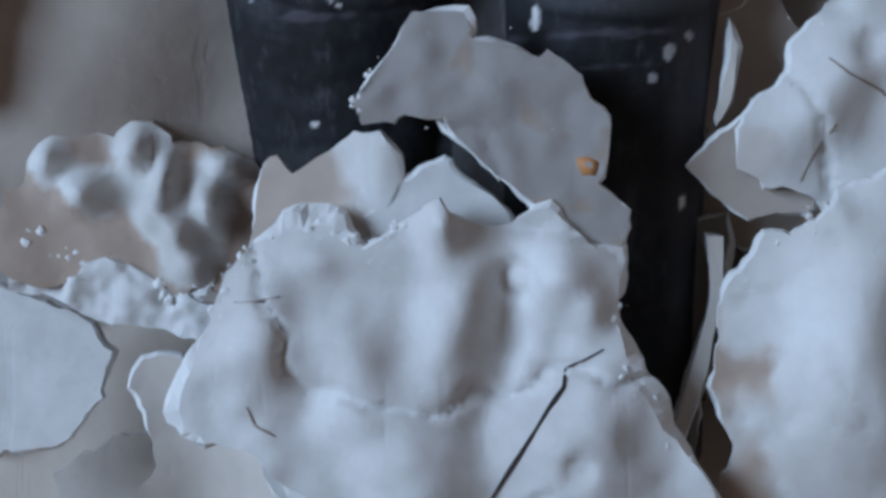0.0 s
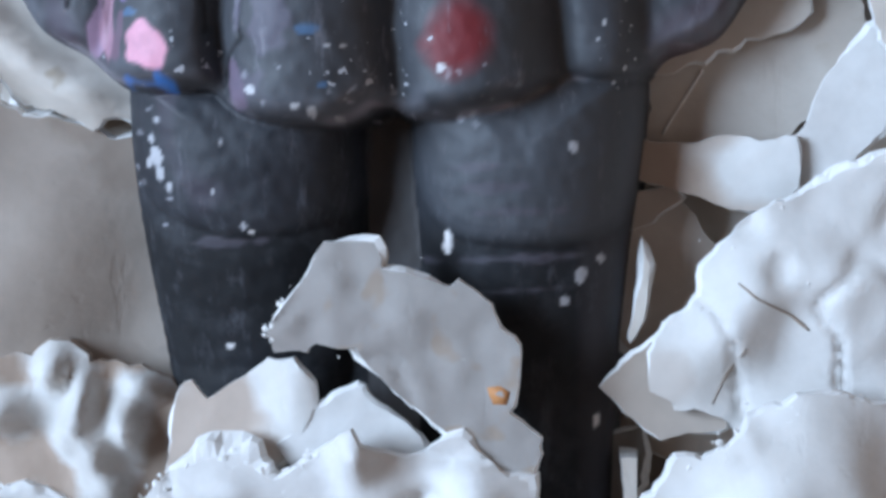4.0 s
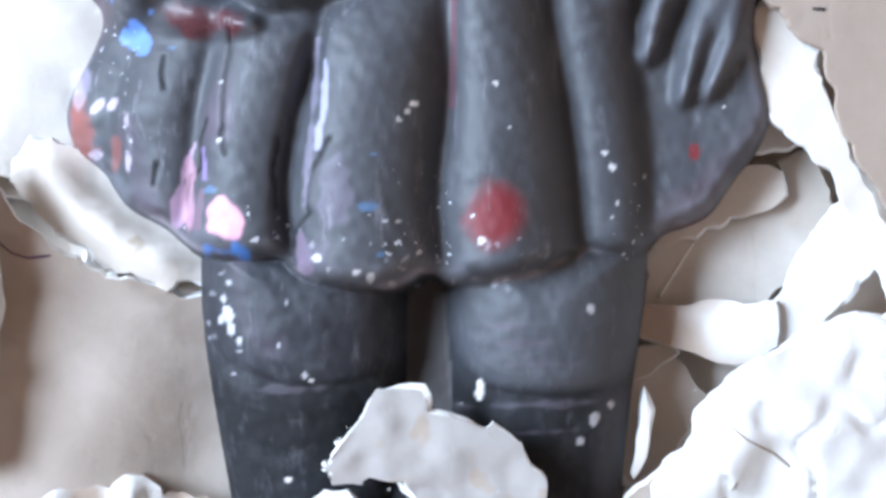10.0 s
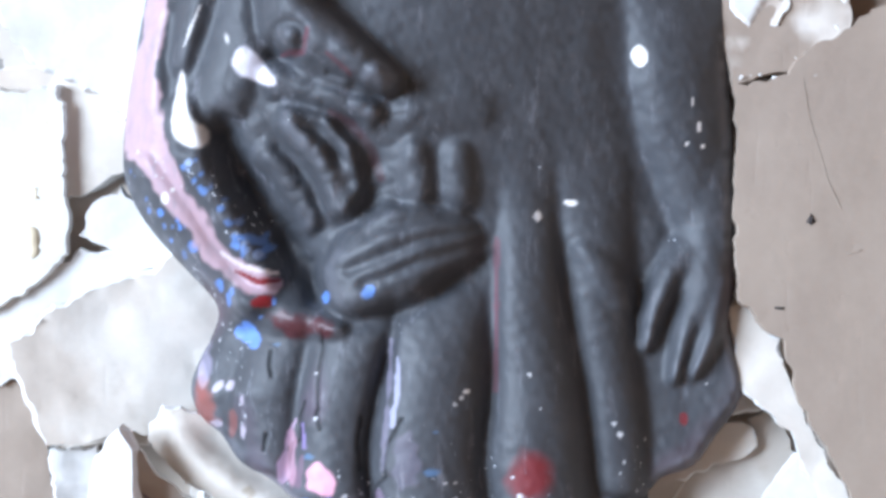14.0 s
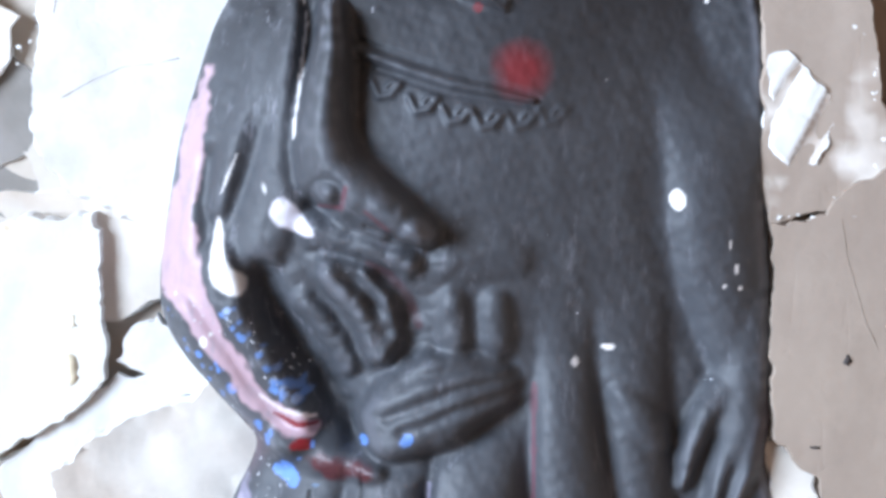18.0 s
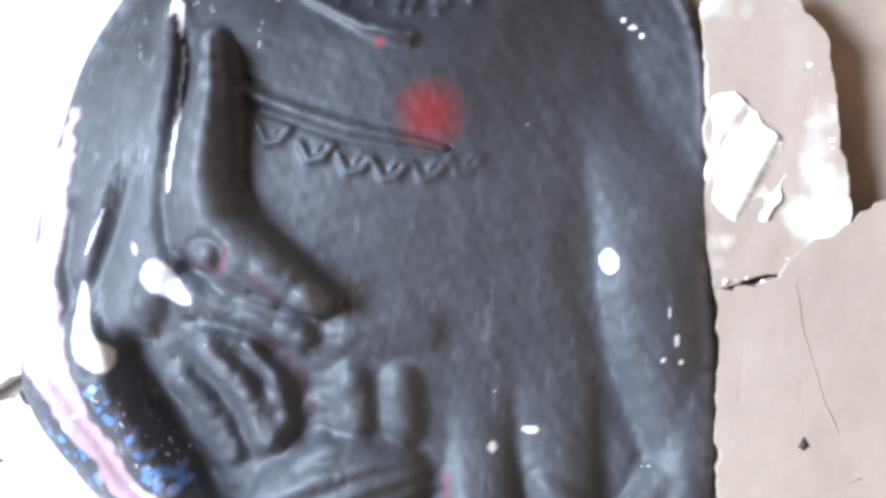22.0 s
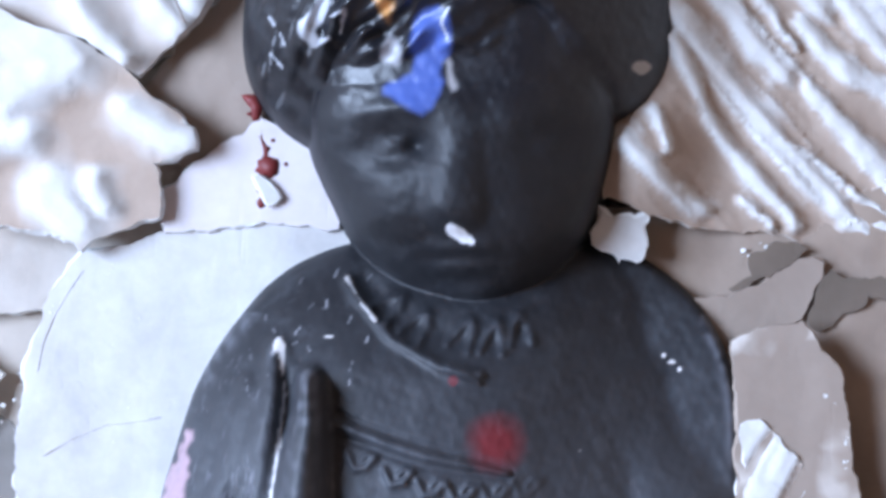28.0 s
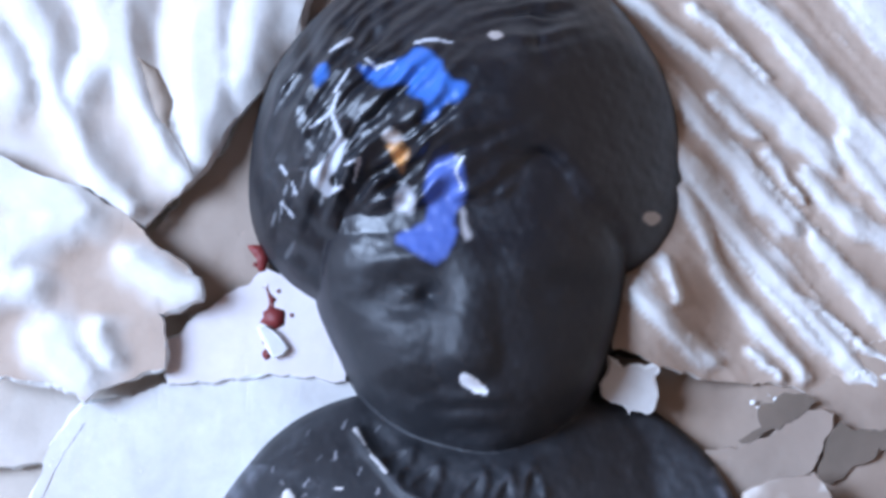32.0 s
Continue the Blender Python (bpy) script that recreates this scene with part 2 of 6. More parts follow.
def flake(name, label, outline, z, material, thick=0.14, tilt=(0.0, 0.0), lump=0.12, scale=0.5, curl=0.0, curl_way=(0, 1), ridges=None,
          chip=0.13, seed=1, cell=0.16, category="paint flake", bottom=-0.6, rim=0.055, humps=(), edge=None, worn_shaded=0.0, bare=0.0, crease=0.0,
          strokes=(), fade=0.16):
    """One broken flake of old wall paint, in centimetres: a chipped sheet with thickness, lumps, tilt and a curl, and
    a crumbling broken edge. humps: (x, y, radius across, radius along, turn, height) of single swellings.
    strokes: chains of (x, y, radius) of single thick brush strokes, or of swells painted pale as if lit."""
    line = ragged(outline, seed, chip)
    xs, ys = [p.x for p in line], [p.y for p in line]
    cx, cy = sum(xs) / len(xs), sum(ys) / len(ys)
    half = 0.5 * max(max(xs) - min(xs), max(ys) - min(ys))
    rnd = random.Random(seed)
    pts = list(line)
    y = min(ys) + cell / 2
    while y < max(ys):
        x = min(xs) + cell / 2
        while x < max(xs):
            pts.append(Vector((x + rnd.uniform(-0.3, 0.3) * cell, y + rnd.uniform(-0.3, 0.3) * cell)))
            x += cell
        y += cell
    n = len(line)
    verts, _, tris, *_ = geometry.delaunay_2d_cdt(pts, [(i, (i + 1) % n) for i in range(n)], [], 1, 1e-4)
    way = Vector(curl_way).normalized()

    def stroke(p):
        """Brush ridges: how high on one a place lies, and how tall that one is."""
        amp, per, ang = ridges
        if strokes:
            px, py = p.x + 0.11 * fbm(p.x, p.y, 1.3, seed + 71, 2), p.y + 0.11 * fbm(p.x, p.y, 1.3, seed + 72, 2)
            r = 0.0
            for chain in strokes:
                for (ax, ay, ar), (bx, by, br) in zip(chain, chain[1:]):
                    ex, ey = bx - ax, by - ay
                    f = min(1.0, max(0.0, ((px - ax) * ex + (py - ay) * ey) / (ex * ex + ey * ey)))
                    q = ((px - ax - f * ex) ** 2 + (py - ay - f * ey) ** 2) / (ar + (br - ar) * f) ** 2
                    if q < 6.0:
                        r = max(r, math.exp(-0.75 * q))
            c, s = math.cos(radians(ang)), math.sin(radians(ang))
            u, v = (p.x * c + p.y * s), (-p.x * s + p.y * c)
            fibre = fbm(u * 0.35, v / per, 1.0, seed + 14, 3)
            return min(1.0, max(0.0, r * (1.0 + 0.35 * fibre) + 0.32 * max(0.0, fibre))), 1.0
        c, s = math.cos(radians(ang)), math.sin(radians(ang))
        u, v = (p.x * c + p.y * s), (-p.x * s + p.y * c)
        r = 0.5 + 0.9 * fbm(u * 0.2 + 0.1 * v, v / per * 0.62, 1.0, seed + 9, 3) + 0.35 * fbm(u * 0.35, v / per * 1.5, 1.0, seed + 14, 2)
        r = min(1.0, max(0.0, r))
        return r * r * (3 - 2 * r), max(0.3, 0.8 + 0.9 * fbm(u * 0.4, v, 0.45, seed + 21, 2))

    def height(p):
        dx, dy = p.x - cx, p.y - cy
        h = z + tilt[0] * dx + tilt[1] * dy + lump * fbm(p.x, p.y, scale, seed, 3)
        h += curl * ((dx * way.x + dy * way.y) / half) ** 2
        if crease:
            h -= crease * math.exp(-((fbm(p.x, p.y, 0.42, seed + 33, 3) / 0.05) ** 2)) + 0.6 * crease * abs(fbm(p.x, p.y, 0.8, seed + 35, 2))
        for hx, hy, ra, rb, turn, high in humps:
            c, s = math.cos(radians(turn)), math.sin(radians(turn))
            u, v = ((p.x - hx) * c + (p.y - hy) * s) / ra, (-(p.x - hx) * s + (p.y - hy) * c) / rb
            h += high * math.exp(-(u * u + v * v))
        if ridges:
            r, k = stroke(p)
            h += ridges[0] * r * k
        return max(bottom, h)

    top = [(p.x * CM, p.y * CM, height(p) * CM) for p in verts]
    low = [(x, y, zz - thick * CM) for x, y, zz in top]
    m = len(top)
    runs = {(f[i], f[(i + 1) % 3]) for f in tris for i in range(3)}
    side = sorted(e for e in runs if (e[1], e[0]) not in runs)
    faces = [tuple(f) for f in tris] + [tuple(m + i for i in reversed(f)) for f in tris]
    ob = finish(name, top + low, faces, material)
    # tan in the top coat: bare between brush strokes and in worn patches; off humps and pale swells it paints in warm
    # shade
    if worn_shaded > 0:
        tan_amount = []
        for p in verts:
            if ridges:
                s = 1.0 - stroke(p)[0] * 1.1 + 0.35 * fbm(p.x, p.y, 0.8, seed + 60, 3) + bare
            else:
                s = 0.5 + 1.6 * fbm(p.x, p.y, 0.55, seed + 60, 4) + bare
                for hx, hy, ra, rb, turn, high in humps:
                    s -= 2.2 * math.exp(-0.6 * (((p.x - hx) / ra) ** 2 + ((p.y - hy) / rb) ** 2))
            tan_amount.append(worn_shaded * min(1.0, max(0.0, (s - 0.42) / (fade if ridges else 0.3))))
        layer = ob.data.attributes.new("worn_shaded", "FLOAT", "POINT")
        layer.data.foreach_set("value", tan_amount + tan_amount)
    # the broken edge: from the face's rim out and down to the back's rim
    out = {}
    for a, b in side:
        d = verts[b] - verts[a]
        nrm = Vector((d.y, -d.x)).normalized()
        for i in (a, b):
            out[i] = out.get(i, Vector((0, 0))) + nrm
    where, ev = {}, []
    for i in out:
        p, o = verts[i], out[i].normalized()
        wide = rim * max(0.1, 0.6 + 2.2 * fbm(p.x, p.y, 0.9, seed + 40, 3))
        x, y, zz = top[i]
        where[i] = len(ev)
        for f, g in ((0.0, 0.0), (0.6 + 0.5 * fbm(p.x, p.y, 2.5, seed + 51, 2), 0.3 + 0.4 * fbm(p.x, p.y, 3.0, seed + 52, 2)), (0.95, 0.9), (0.0, 1.0)):
            ev.append((x + o.x * wide * f * CM, y + o.y * wide * f * CM, zz - thick * g * CM))
    ef = [(where[b] + k, where[a] + k, where[a] + k + 1, where[b] + k + 1) for a, b in side for k in range(3)]
    strip = finish("broken_edge", ev, ef, edge or EDGE, False)
    strip.parent = ob
    TOPS[ob.name] = (ob, height)
    return tagged(ob, label, category, "paint flakes")


def smear(ob, name, label, outline, material, up=0.02, chip=0.05, seed=1, cell=0.12):
    """A thin stain or a crack's line that follows the face of a flake."""
    height = TOPS[ob.name][1]
    line = ragged(outline, seed, chip)
    n = len(line)
    verts, _, tris, *_ = geometry.delaunay_2d_cdt(line, [(i, (i + 1) % n) for i in range(n)], [], 1, 1e-4)
    v = [(p.x * CM, p.y * CM, (height(p) + up) * CM) for p in verts]
    m = len(v)
    v += [(x, y, zz - 0.06 * CM) for x, y, zz in v]
    runs = {(f[i], f[(i + 1) % 3]) for f in tris for i in range(3)}
    f = [tuple(t) for t in tris] + [(b, a, m + a, m + b) for a, b in sorted(runs) if (b, a) not in runs]
    patch = finish(name, v, f, material)
    patch.parent = ob
    if label:
        patch["label"] = label
    return patch


def crack(ob, points, width=0.03, seed=1, material=None, up=0.008):
    """A thin line along a chain of points: a hairline crack, a fold's shade or a scribble."""
    left, right = [], []
    for i, (x, y) in enumerate(points):
        (ax, ay), (bx, by) = points[max(0, i - 1)], points[min(len(points) - 1, i + 1)]
        d = Vector((bx - ax, by - ay)).normalized()
        w = width * (0.35 if i in (0, len(points) - 1) else 0.5)
        left.append((x - d.y * w, y + d.x * w))
        right.append((x + d.y * w, y - d.x * w))
    return smear(ob, "crack", "thin line of a crack, fold or scribble", left + right[::-1], material or CRACK, up, 0.012, seed)


# low layer
tan_panel = flake("paint_flake", "large flat tan-painted flake with a hairline crack", [(4.88, 4.0), (5.9, 4.15), (6.2, 4.6), (7.0, 5.0), (7.6, 5.4), (9.4, 6.2), (9.4, -5.6), (8.4, -5.6), (7.2, -3.7), (6.3, -2.2), (6.0, -1.3), (5.8, -0.6), (5.2, 0.0), (4.98, 0.1)], 2.05, TAN, 0.2, (0.0, 0.0), 0.06, 0.3, seed=14, rim=0.02, edge=TAN)
round_white = flake("paint_flake", "big round white flake, matt and finely cracked", [(-8.75, 6.6), (-8.65, 7.4), (-8.4, 8.3), (-8.2, 9.1), (-7.8, 9.7), (-7.5, 10.1), (-6.0, 10.55), (-4.3, 10.85), (-2.4, 11.0), (-1.4, 8.8), (-2.4, 5.0), (-6.0, 3.45), (-6.4, 3.65), (-7.3, 4.25), (-8.1, 4.6), (-8.5, 5.0), (-8.75, 5.7)], 0.5, WHITE, 0.25, (0.0, 0.0), 0.07, 0.5, seed=18)
ridged = flake("paint_flake", "white flake with deep slanting brush ridges", [(1.9, 19.5), (10.0, 19.5), (10.0, 10.0), (8.1, 10.1), (6.3, 10.4), (4.7, 10.6), (2.3, 11.1), (1.9, 12.1), (2.8, 12.9), (3.2, 13.4), (3.2, 14.6), (3.1, 15.7), (2.7, 16.8), (1.8, 17.9)], 0.75, WORN_SHADED_WHITE, 0.15, (-0.12, 0.0), 0.1, 0.35, ridges=(0.2, 0.16, -47), humps=[(3.1, 12.0, 1.0, 1.5, 0, 0.8), (3.7, 14.4, 0.7, 1.6, 0, 0.35)], strokes=[[(3.4, 16.0, 0.2), (3.68, 15.7, 0.2), (4.66, 14.72, 0.16), (5.66, 13.55, 0.23)], [(3.3, 15.1, 0.2), (3.7, 14.56, 0.22), (4.82, 13.18, 0.25), (5.86, 11.98, 0.27), (6.98, 10.86, 0.2)], [(3.5, 14.1, 0.16), (3.86, 13.58, 0.17), (4.5, 12.38, 0.13), (5.3, 11.4, 0.17), (5.94, 10.7, 0.1)], [(4.3, 15.94, 0.1), (5.06, 15.14, 0.09)], [(5.26, 14.8, 0.1), (5.94, 14.0, 0.06)], [(4.4, 16.5, 0.2), (4.74, 16.26, 0.24), (5.7, 15.54, 0.22), (6.34, 14.75, 0.28)], [(6.02, 14.48, 0.1), (7.06, 13.5, 0.2), (7.8, 13.1, 0.2), (9.0, 12.0, 0.2)], [(6.18, 13.26, 0.14), (6.82, 12.54, 0.22), (7.8, 11.58, 0.24), (8.8, 10.6, 0.2)], [(5.36, 17.44, 0.2), (6.14, 16.56, 0.26), (6.98, 15.6, 0.24), (7.8, 14.8, 0.3), (9.2, 13.4, 0.25)], [(6.82, 15.2, 0.24), (7.3, 14.48, 0.3), (7.8, 13.8, 0.25)], [(5.78, 12.38, 0.04), (6.82, 11.5, 0.06), (7.8, 10.78, 0.06)], [(2.74, 12.2, 0.2), (3.54, 11.4, 0.2), (4.1, 10.92, 0.12)], [(3.3, 12.78, 0.1), (3.54, 12.05, 0.08)], [(4.9, 11.16, 0.07), (5.46, 10.6, 0.06)], [(6.98, 12.22, 0.1), (7.8, 11.26, 0.12)], [(6.98, 10.7, 0.2), (7.7, 10.6, 0.2)], [(3.9, 17.6, 0.12), (4.58, 17.0, 0.1), (5.34, 16.3, 0.06)], [(2.7, 17.8, 0.12), (3.64, 17.0, 0.14), (4.32, 16.39, 0.1)], [(4.4, 18.4, 0.2), (5.36, 17.44, 0.2)], [(6.8, 18.6, 0.6), (7.9, 17.2, 0.5), (9.2, 16.0, 0.5)]], fade=0.32, seed=17, cell=0.08, rim=0.03, edge=CRUST, worn_shaded=0.95, crease=0.02)
flake("paint_flake", "flat tan flake under the heap behind the head", [(-6.3, 13.3), (-5.5, 14.2), (-4.4, 15.9), (-3.3, 19.5), (-1.5, 19.5), (-1.5, 14.2), (-3.0, 12.0), (-5.5, 11.6)], 0.42, TAN, 0.15, seed=22)
pink_flake = flake("paint_flake", "pale pink flake with dark red spatter", [(-6.0, 11.3), (-4.1, 12.7), (-3.0, 12.3), (-2.7, 11.4), (-2.6, 10.6), (-4.3, 10.7), (-5.9, 10.5)], 0.62, PINKISH, 0.12, lump=0.04, seed=19)
flake("paint_flake", "lumpy white flake with tan hollows", [(-9.6, 15.0), (-8.44, 14.44), (-7.66, 14.18), (-7.16, 13.96), (-6.66, 13.64), (-6.24, 13.2), (-5.66, 12.78), (-5.3, 12.44), (-5.24, 12.07), (-6.06, 11.8), (-5.9, 11.3), (-5.94, 10.8), (-7.14, 10.38), (-7.4, 10.16), (-7.96, 10.52), (-9.6, 10.7)], 0.95, WORN_SHADED_WHITE, 0.2, (0.0, 0.0), 0.16, 0.35, seed=20, worn_shaded=0.95, bare=0.1, chip=0.08, cell=0.1, ridges=(0.28, 1.2, -30), fade=0.6, strokes=[[(-9.2, 14.5, 0.5), (-8.36, 14.2, 0.5), (-7.5, 13.7, 0.42)], [(-8.9, 13.0, 0.5), (-7.86, 13.4, 0.42)], [(-6.5, 12.8, 0.25), (-5.94, 12.4, 0.33), (-5.4, 12.15, 0.3)], [(-8.1, 11.2, 0.42), (-7.48, 10.66, 0.4)], [(-7.14, 11.5, 0.25), (-6.92, 11.05, 0.22)], [(-9.2, 12.1, 0.3), (-8.34, 12.34, 0.3)]])
leaf = flake("paint_flake", "curved white flake with a folded leaf-like edge", [(-9.8, 19.2), (-3.0, 19.2), (-3.6, 17.0), (-3.95, 16.44), (-4.3, 15.85), (-4.84, 15.24), (-5.1, 14.76), (-5.4, 14.34), (-6.34, 13.44), (-7.36, 14.12), (-9.8, 14.7)], 0.72, WORN_SHADED_WHITE, 0.2, (0.0, -0.03), 0.12, 0.3, seed=21, worn_shaded=0.7, chip=0.06, cell=0.11, edge=CRUST, rim=0.12, ridges=(0.45, 1.4, -60), fade=0.6, strokes=[[(-9.0, 18.6, 0.4), (-8.3, 16.9, 0.36), (-7.87, 15.6, 0.33), (-7.24, 14.4, 0.3), (-6.59, 13.7, 0.25)], [(-7.4, 18.4, 0.4), (-6.67, 16.3, 0.32), (-6.46, 15.74, 0.3), (-5.96, 14.9, 0.3), (-5.6, 14.4, 0.28)], [(-5.2, 18.5, 0.7), (-5.2, 16.4, 0.6), (-5.3, 14.9, 0.35)], [(-4.2, 18.0, 0.6), (-4.6, 16.2, 0.45)], [(-9.2, 17.0, 0.4), (-8.66, 16.0, 0.4)], [(-6.6, 18.0, 0.4), (-7.1, 16.5, 0.4), (-7.66, 15.88, 0.35)]])
# dark hole in the flake, painted on as a flat brown patch
smear(leaf, "bare_patch", "brown patch painted in for a dark hole", [(-6.5, 16.6), (-6.14, 16.4), (-5.84, 15.8), (-5.9, 15.24), (-6.1, 15.46), (-6.3, 16.0)], HAIR_CRACK, up=0.012, chip=0.04, seed=90)
crack(leaf, [(-5.9, 15.24), (-5.64, 14.84), (-5.44, 14.4)], 0.025, 91, HAIR_CRACK)
flake("paint_flake", "small clean white chip beside the neck", [(2.15, 10.3), (2.3, 11.0), (3.2, 10.85), (3.05, 10.0), (2.6, 9.9)], 1.5, WHITE, 0.1, lump=0.03, seed=23)
crusty = flake("paint_flake", "crusty white flake with a worn tan face", [(4.7, 8.5), (6.0, 8.9), (6.6, 8.1), (6.9, 6.5), (7.0, 5.0), (6.2, 4.3), (4.9, 4.0), (4.85, 6.0)], 1.8, CRUST, 0.10, (0.0, -0.06), 0.08, chip=0.12, seed=15, worn_shaded=0.95, bare=0.2, rim=0.03, edge=TAN)
flake("paint_flake", "ribbed bright white flake", [(4.86, 7.0), (5.2, 7.1), (5.6, 6.8), (6.0, 6.3), (5.9, 5.6), (5.7, 5.1), (5.2, 5.1), (4.86, 5.4)], 1.78, WORN_SHADED_WHITE, 0.10, (0.0, -0.06), 0.04, scale=1.3, ridges=(0.1, 0.2, 62), seed=16, cell=0.07, worn_shaded=0.7, crease=0.03)
flake("paint_flake", "flat tan flake beside the shoulder", [(2.2, 11.0), (6.4, 11.2), (9.8, 11.8), (9.8, 3.9), (4.0, 3.9), (4.0, 9.0)], 0.95, BEIGE, 0.15, (0.0, -0.08), lump=0.12, seed=29)
flake("paint_flake", "torn tan flake between shaded brown gaps", [(4.0, 9.25), (4.68, 9.3), (5.28, 9.56), (5.8, 10.06), (6.44, 9.98), (6.04, 8.96), (5.46, 8.74), (5.04, 8.58), (4.2, 8.5)], 1.04, TAN, 0.06, lump=0.06, chip=0.1, seed=92, rim=0.03, edge=TAN)
# two shaded gaps between flakes, put in as thin dark brown sheets
flake("paint_flake", "thin dark brown sheet painted in for a shaded gap", [(4.72, 9.46), (5.14, 9.74), (5.08, 10.06), (5.56, 10.36), (6.25, 10.23), (5.67, 9.78), (5.24, 9.66), (4.92, 9.48)], 1.02, GAP_BROWN, 0.06, lump=0.03, chip=0.16, seed=30, rim=0.01, edge=GAP_BROWN)
flake("paint_flake", "thin dark brown sheet painted in for a shaded gap", [(6.2, 8.79), (6.3, 9.22), (6.6, 9.84), (6.85, 9.68), (7.15, 9.65), (7.6, 9.68), (7.7, 9.3), (7.26, 9.42), (6.8, 9.05), (6.41, 8.72)], 1.02, GAP_BROWN, 0.06, lump=0.03, chip=0.16, seed=31, rim=0.01, edge=GAP_BROWN)
rusty_slab = flake("paint_flake", "thick white slab with rusty stains", [(-9.8, 3.7), (-9.4, 3.85), (-7.9, 4.1), (-7.6, 4.1), (-7.45, 3.8), (-7.42, 0.95), (-8.0, 0.4), (-8.5, 0.1), (-9.8, -0.6)], 0.55, RUSTY, 0.45, lump=0.05, seed=24)
flake("paint_flake", "pale slab leaning under the arm", [(-7.7, 4.5), (-5.9, 3.7), (-5.9, 2.6), (-6.6, 2.45), (-7.4, 2.1), (-7.7, 2.2)], 0.25, CREAM, 0.3, lump=0.05, seed=25)
flake("paint_flake", "small angular white slab", [(-7.25, 1.3), (-6.95, 1.9), (-6.4, 2.25), (-5.9, 1.9), (-5.2, 1.0), (-6.1, 0.6), (-6.5, 0.9)], 0.45, WHITE, 0.3, (0.1, 0.1), 0.04, seed=26)
flake("paint_flake", "large white flake with scratched edge", [(-8.4, -0.7), (-6.7, 0.3), (-5.3, 1.1), (-4.0, -0.1), (-4.0, -1.2), (-4.2, -2.2), (-7.7, -2.6), (-8.1, -1.6)], 0.75, CREAM, 0.2, (-0.12, -0.06), 0.14, seed=27, worn_shaded=0.35, crease=0.04)
flake("paint_flake", "tan flake at the edge of the heap", [(-10.2, -0.7), (-8.4, -0.6), (-7.9, -2.6), (-7.4, -4.8), (-10.2, -5.1)], 0.2, TAN, 0.2, seed=28, worn_shaded=0.2)
flake("paint_flake", "rough white strip of crumbling paint", [(-7.7, -2.7), (-6.8, -2.6), (-6.6, -4.8), (-7.4, -4.6)], 0.7, WHITE, 0.2, lump=0.25, scale=0.9, seed=32)
flake("paint_flake", "smoothly rolled cream flake under the hem", [(-5.8, -2.5), (-5.5, -1.9), (-4.9, -2.0), (-4.0, -2.4), (-3.0, -3.3), (-2.9, -4.0), (-3.5, -4.1), (-4.4, -3.75), (-5.2, -3.1)], 1.25, CREAM, 0.2, lump=0.08, scale=0.6, seed=33, worn_shaded=0.5, humps=[(-5.0, -2.6, 0.6, 0.3, -50, 0.4), (-4.3, -3.2, 0.7, 0.32, -38, 0.5), (-3.5, -3.65, 0.5, 0.28, -25, 0.35)])
hollowed = flake("paint_flake", "big smooth cream flake hollowed like cloth", [(-6.0, -2.4), (-5.1, -3.5), (-3.6, -4.0), (-2.6, -4.0), (-2.5, -5.0), (-2.3, -6.4), (-2.1, -7.6), (-6.4, -7.7), (-6.3, -5.3), (-6.1, -3.6)], 1.5, CLOTH, 0.15, (-0.30, 0.0), 0.16, 0.3, seed=5, worn_shaded=0.85, bare=0.4, humps=[(-4.2, -5.4, 1.0, 1.4, 10, 0.25), (-3.2, -6.6, 0.7, 0.8, 0, -0.15)])
# purple scribble on the flake's face
crack(hollowed, [(-5.8, -3.4), (-5.62, -3.55), (-5.4, -3.62), (-5.1, -3.58)], 0.03, 74, PURPLE, 0.01)
flake("paint_flake", "curled white lip of a standing flake", [(-6.15, -2.2), (-5.9, -2.6), (-5.85, -4.0), (-5.95, -5.2), (-6.0, -6.4), (-6.5, -6.6), (-6.75, -5.0), (-6.75, -3.8), (-6.5, -2.8)], 2.4, WHITE, 0.6, (0.2, 0.0), 0.05, seed=34, chip=0.03, rim=0.1)
knobbly = flake("paint_flake", "knobbly flake with white bumps and tan hollows beside the legs", [(-5.4, -6.6), (-4.72, -6.76), (-4.22, -6.9), (-3.9, -6.72), (-3.48, -7.0), (-3.02, -7.02), (-2.76, -7.06), (-2.5, -7.16), (-2.28, -7.45), (-2.4, -8.22), (-2.75, -8.75), (-3.28, -8.86), (-3.82, -8.56), (-4.28, -8.46), (-4.82, -8.72), (-5.6, -8.5)], 1.8, WORN_SHADED_WHITE, 0.2, (-0.12, -0.3), lump=0.12, scale=0.8, seed=6, cell=0.1, worn_shaded=0.95, bare=0.35, rim=0.03, edge=CLOTH, humps=[(-3.9, -7.04, 0.18, 0.24, 0, 0.55), (-4.5, -7.58, 0.26, 0.22, 0, 0.5), (-3.52, -7.36, 0.14, 0.36, 0, 0.5), (-2.8, -7.22, 0.26, 0.15, -20, 0.5), (-3.3, -8.02, 0.22, 0.34, 0, 0.55), (-2.94, -7.72, 0.18, 0.36, 20, 0.55), (-3.62, -7.76, 0.2, 0.24, 0, 0.4), (-3.1, -8.45, 0.2, 0.2, 0, 0.35), (-5.0, -7.2, 0.2, 0.25, 0, 0.35)])
flake("paint_flake", "smooth pale flake at the foot of the heap", [(-6.6, -8.6), (-4.98, -9.08), (-4.66, -9.2), (-4.28, -9.58), (-4.38, -10.18), (-4.98, -10.76), (-6.6, -11.2)], 1.4, WHITE, 0.2, lump=0.12, seed=7)
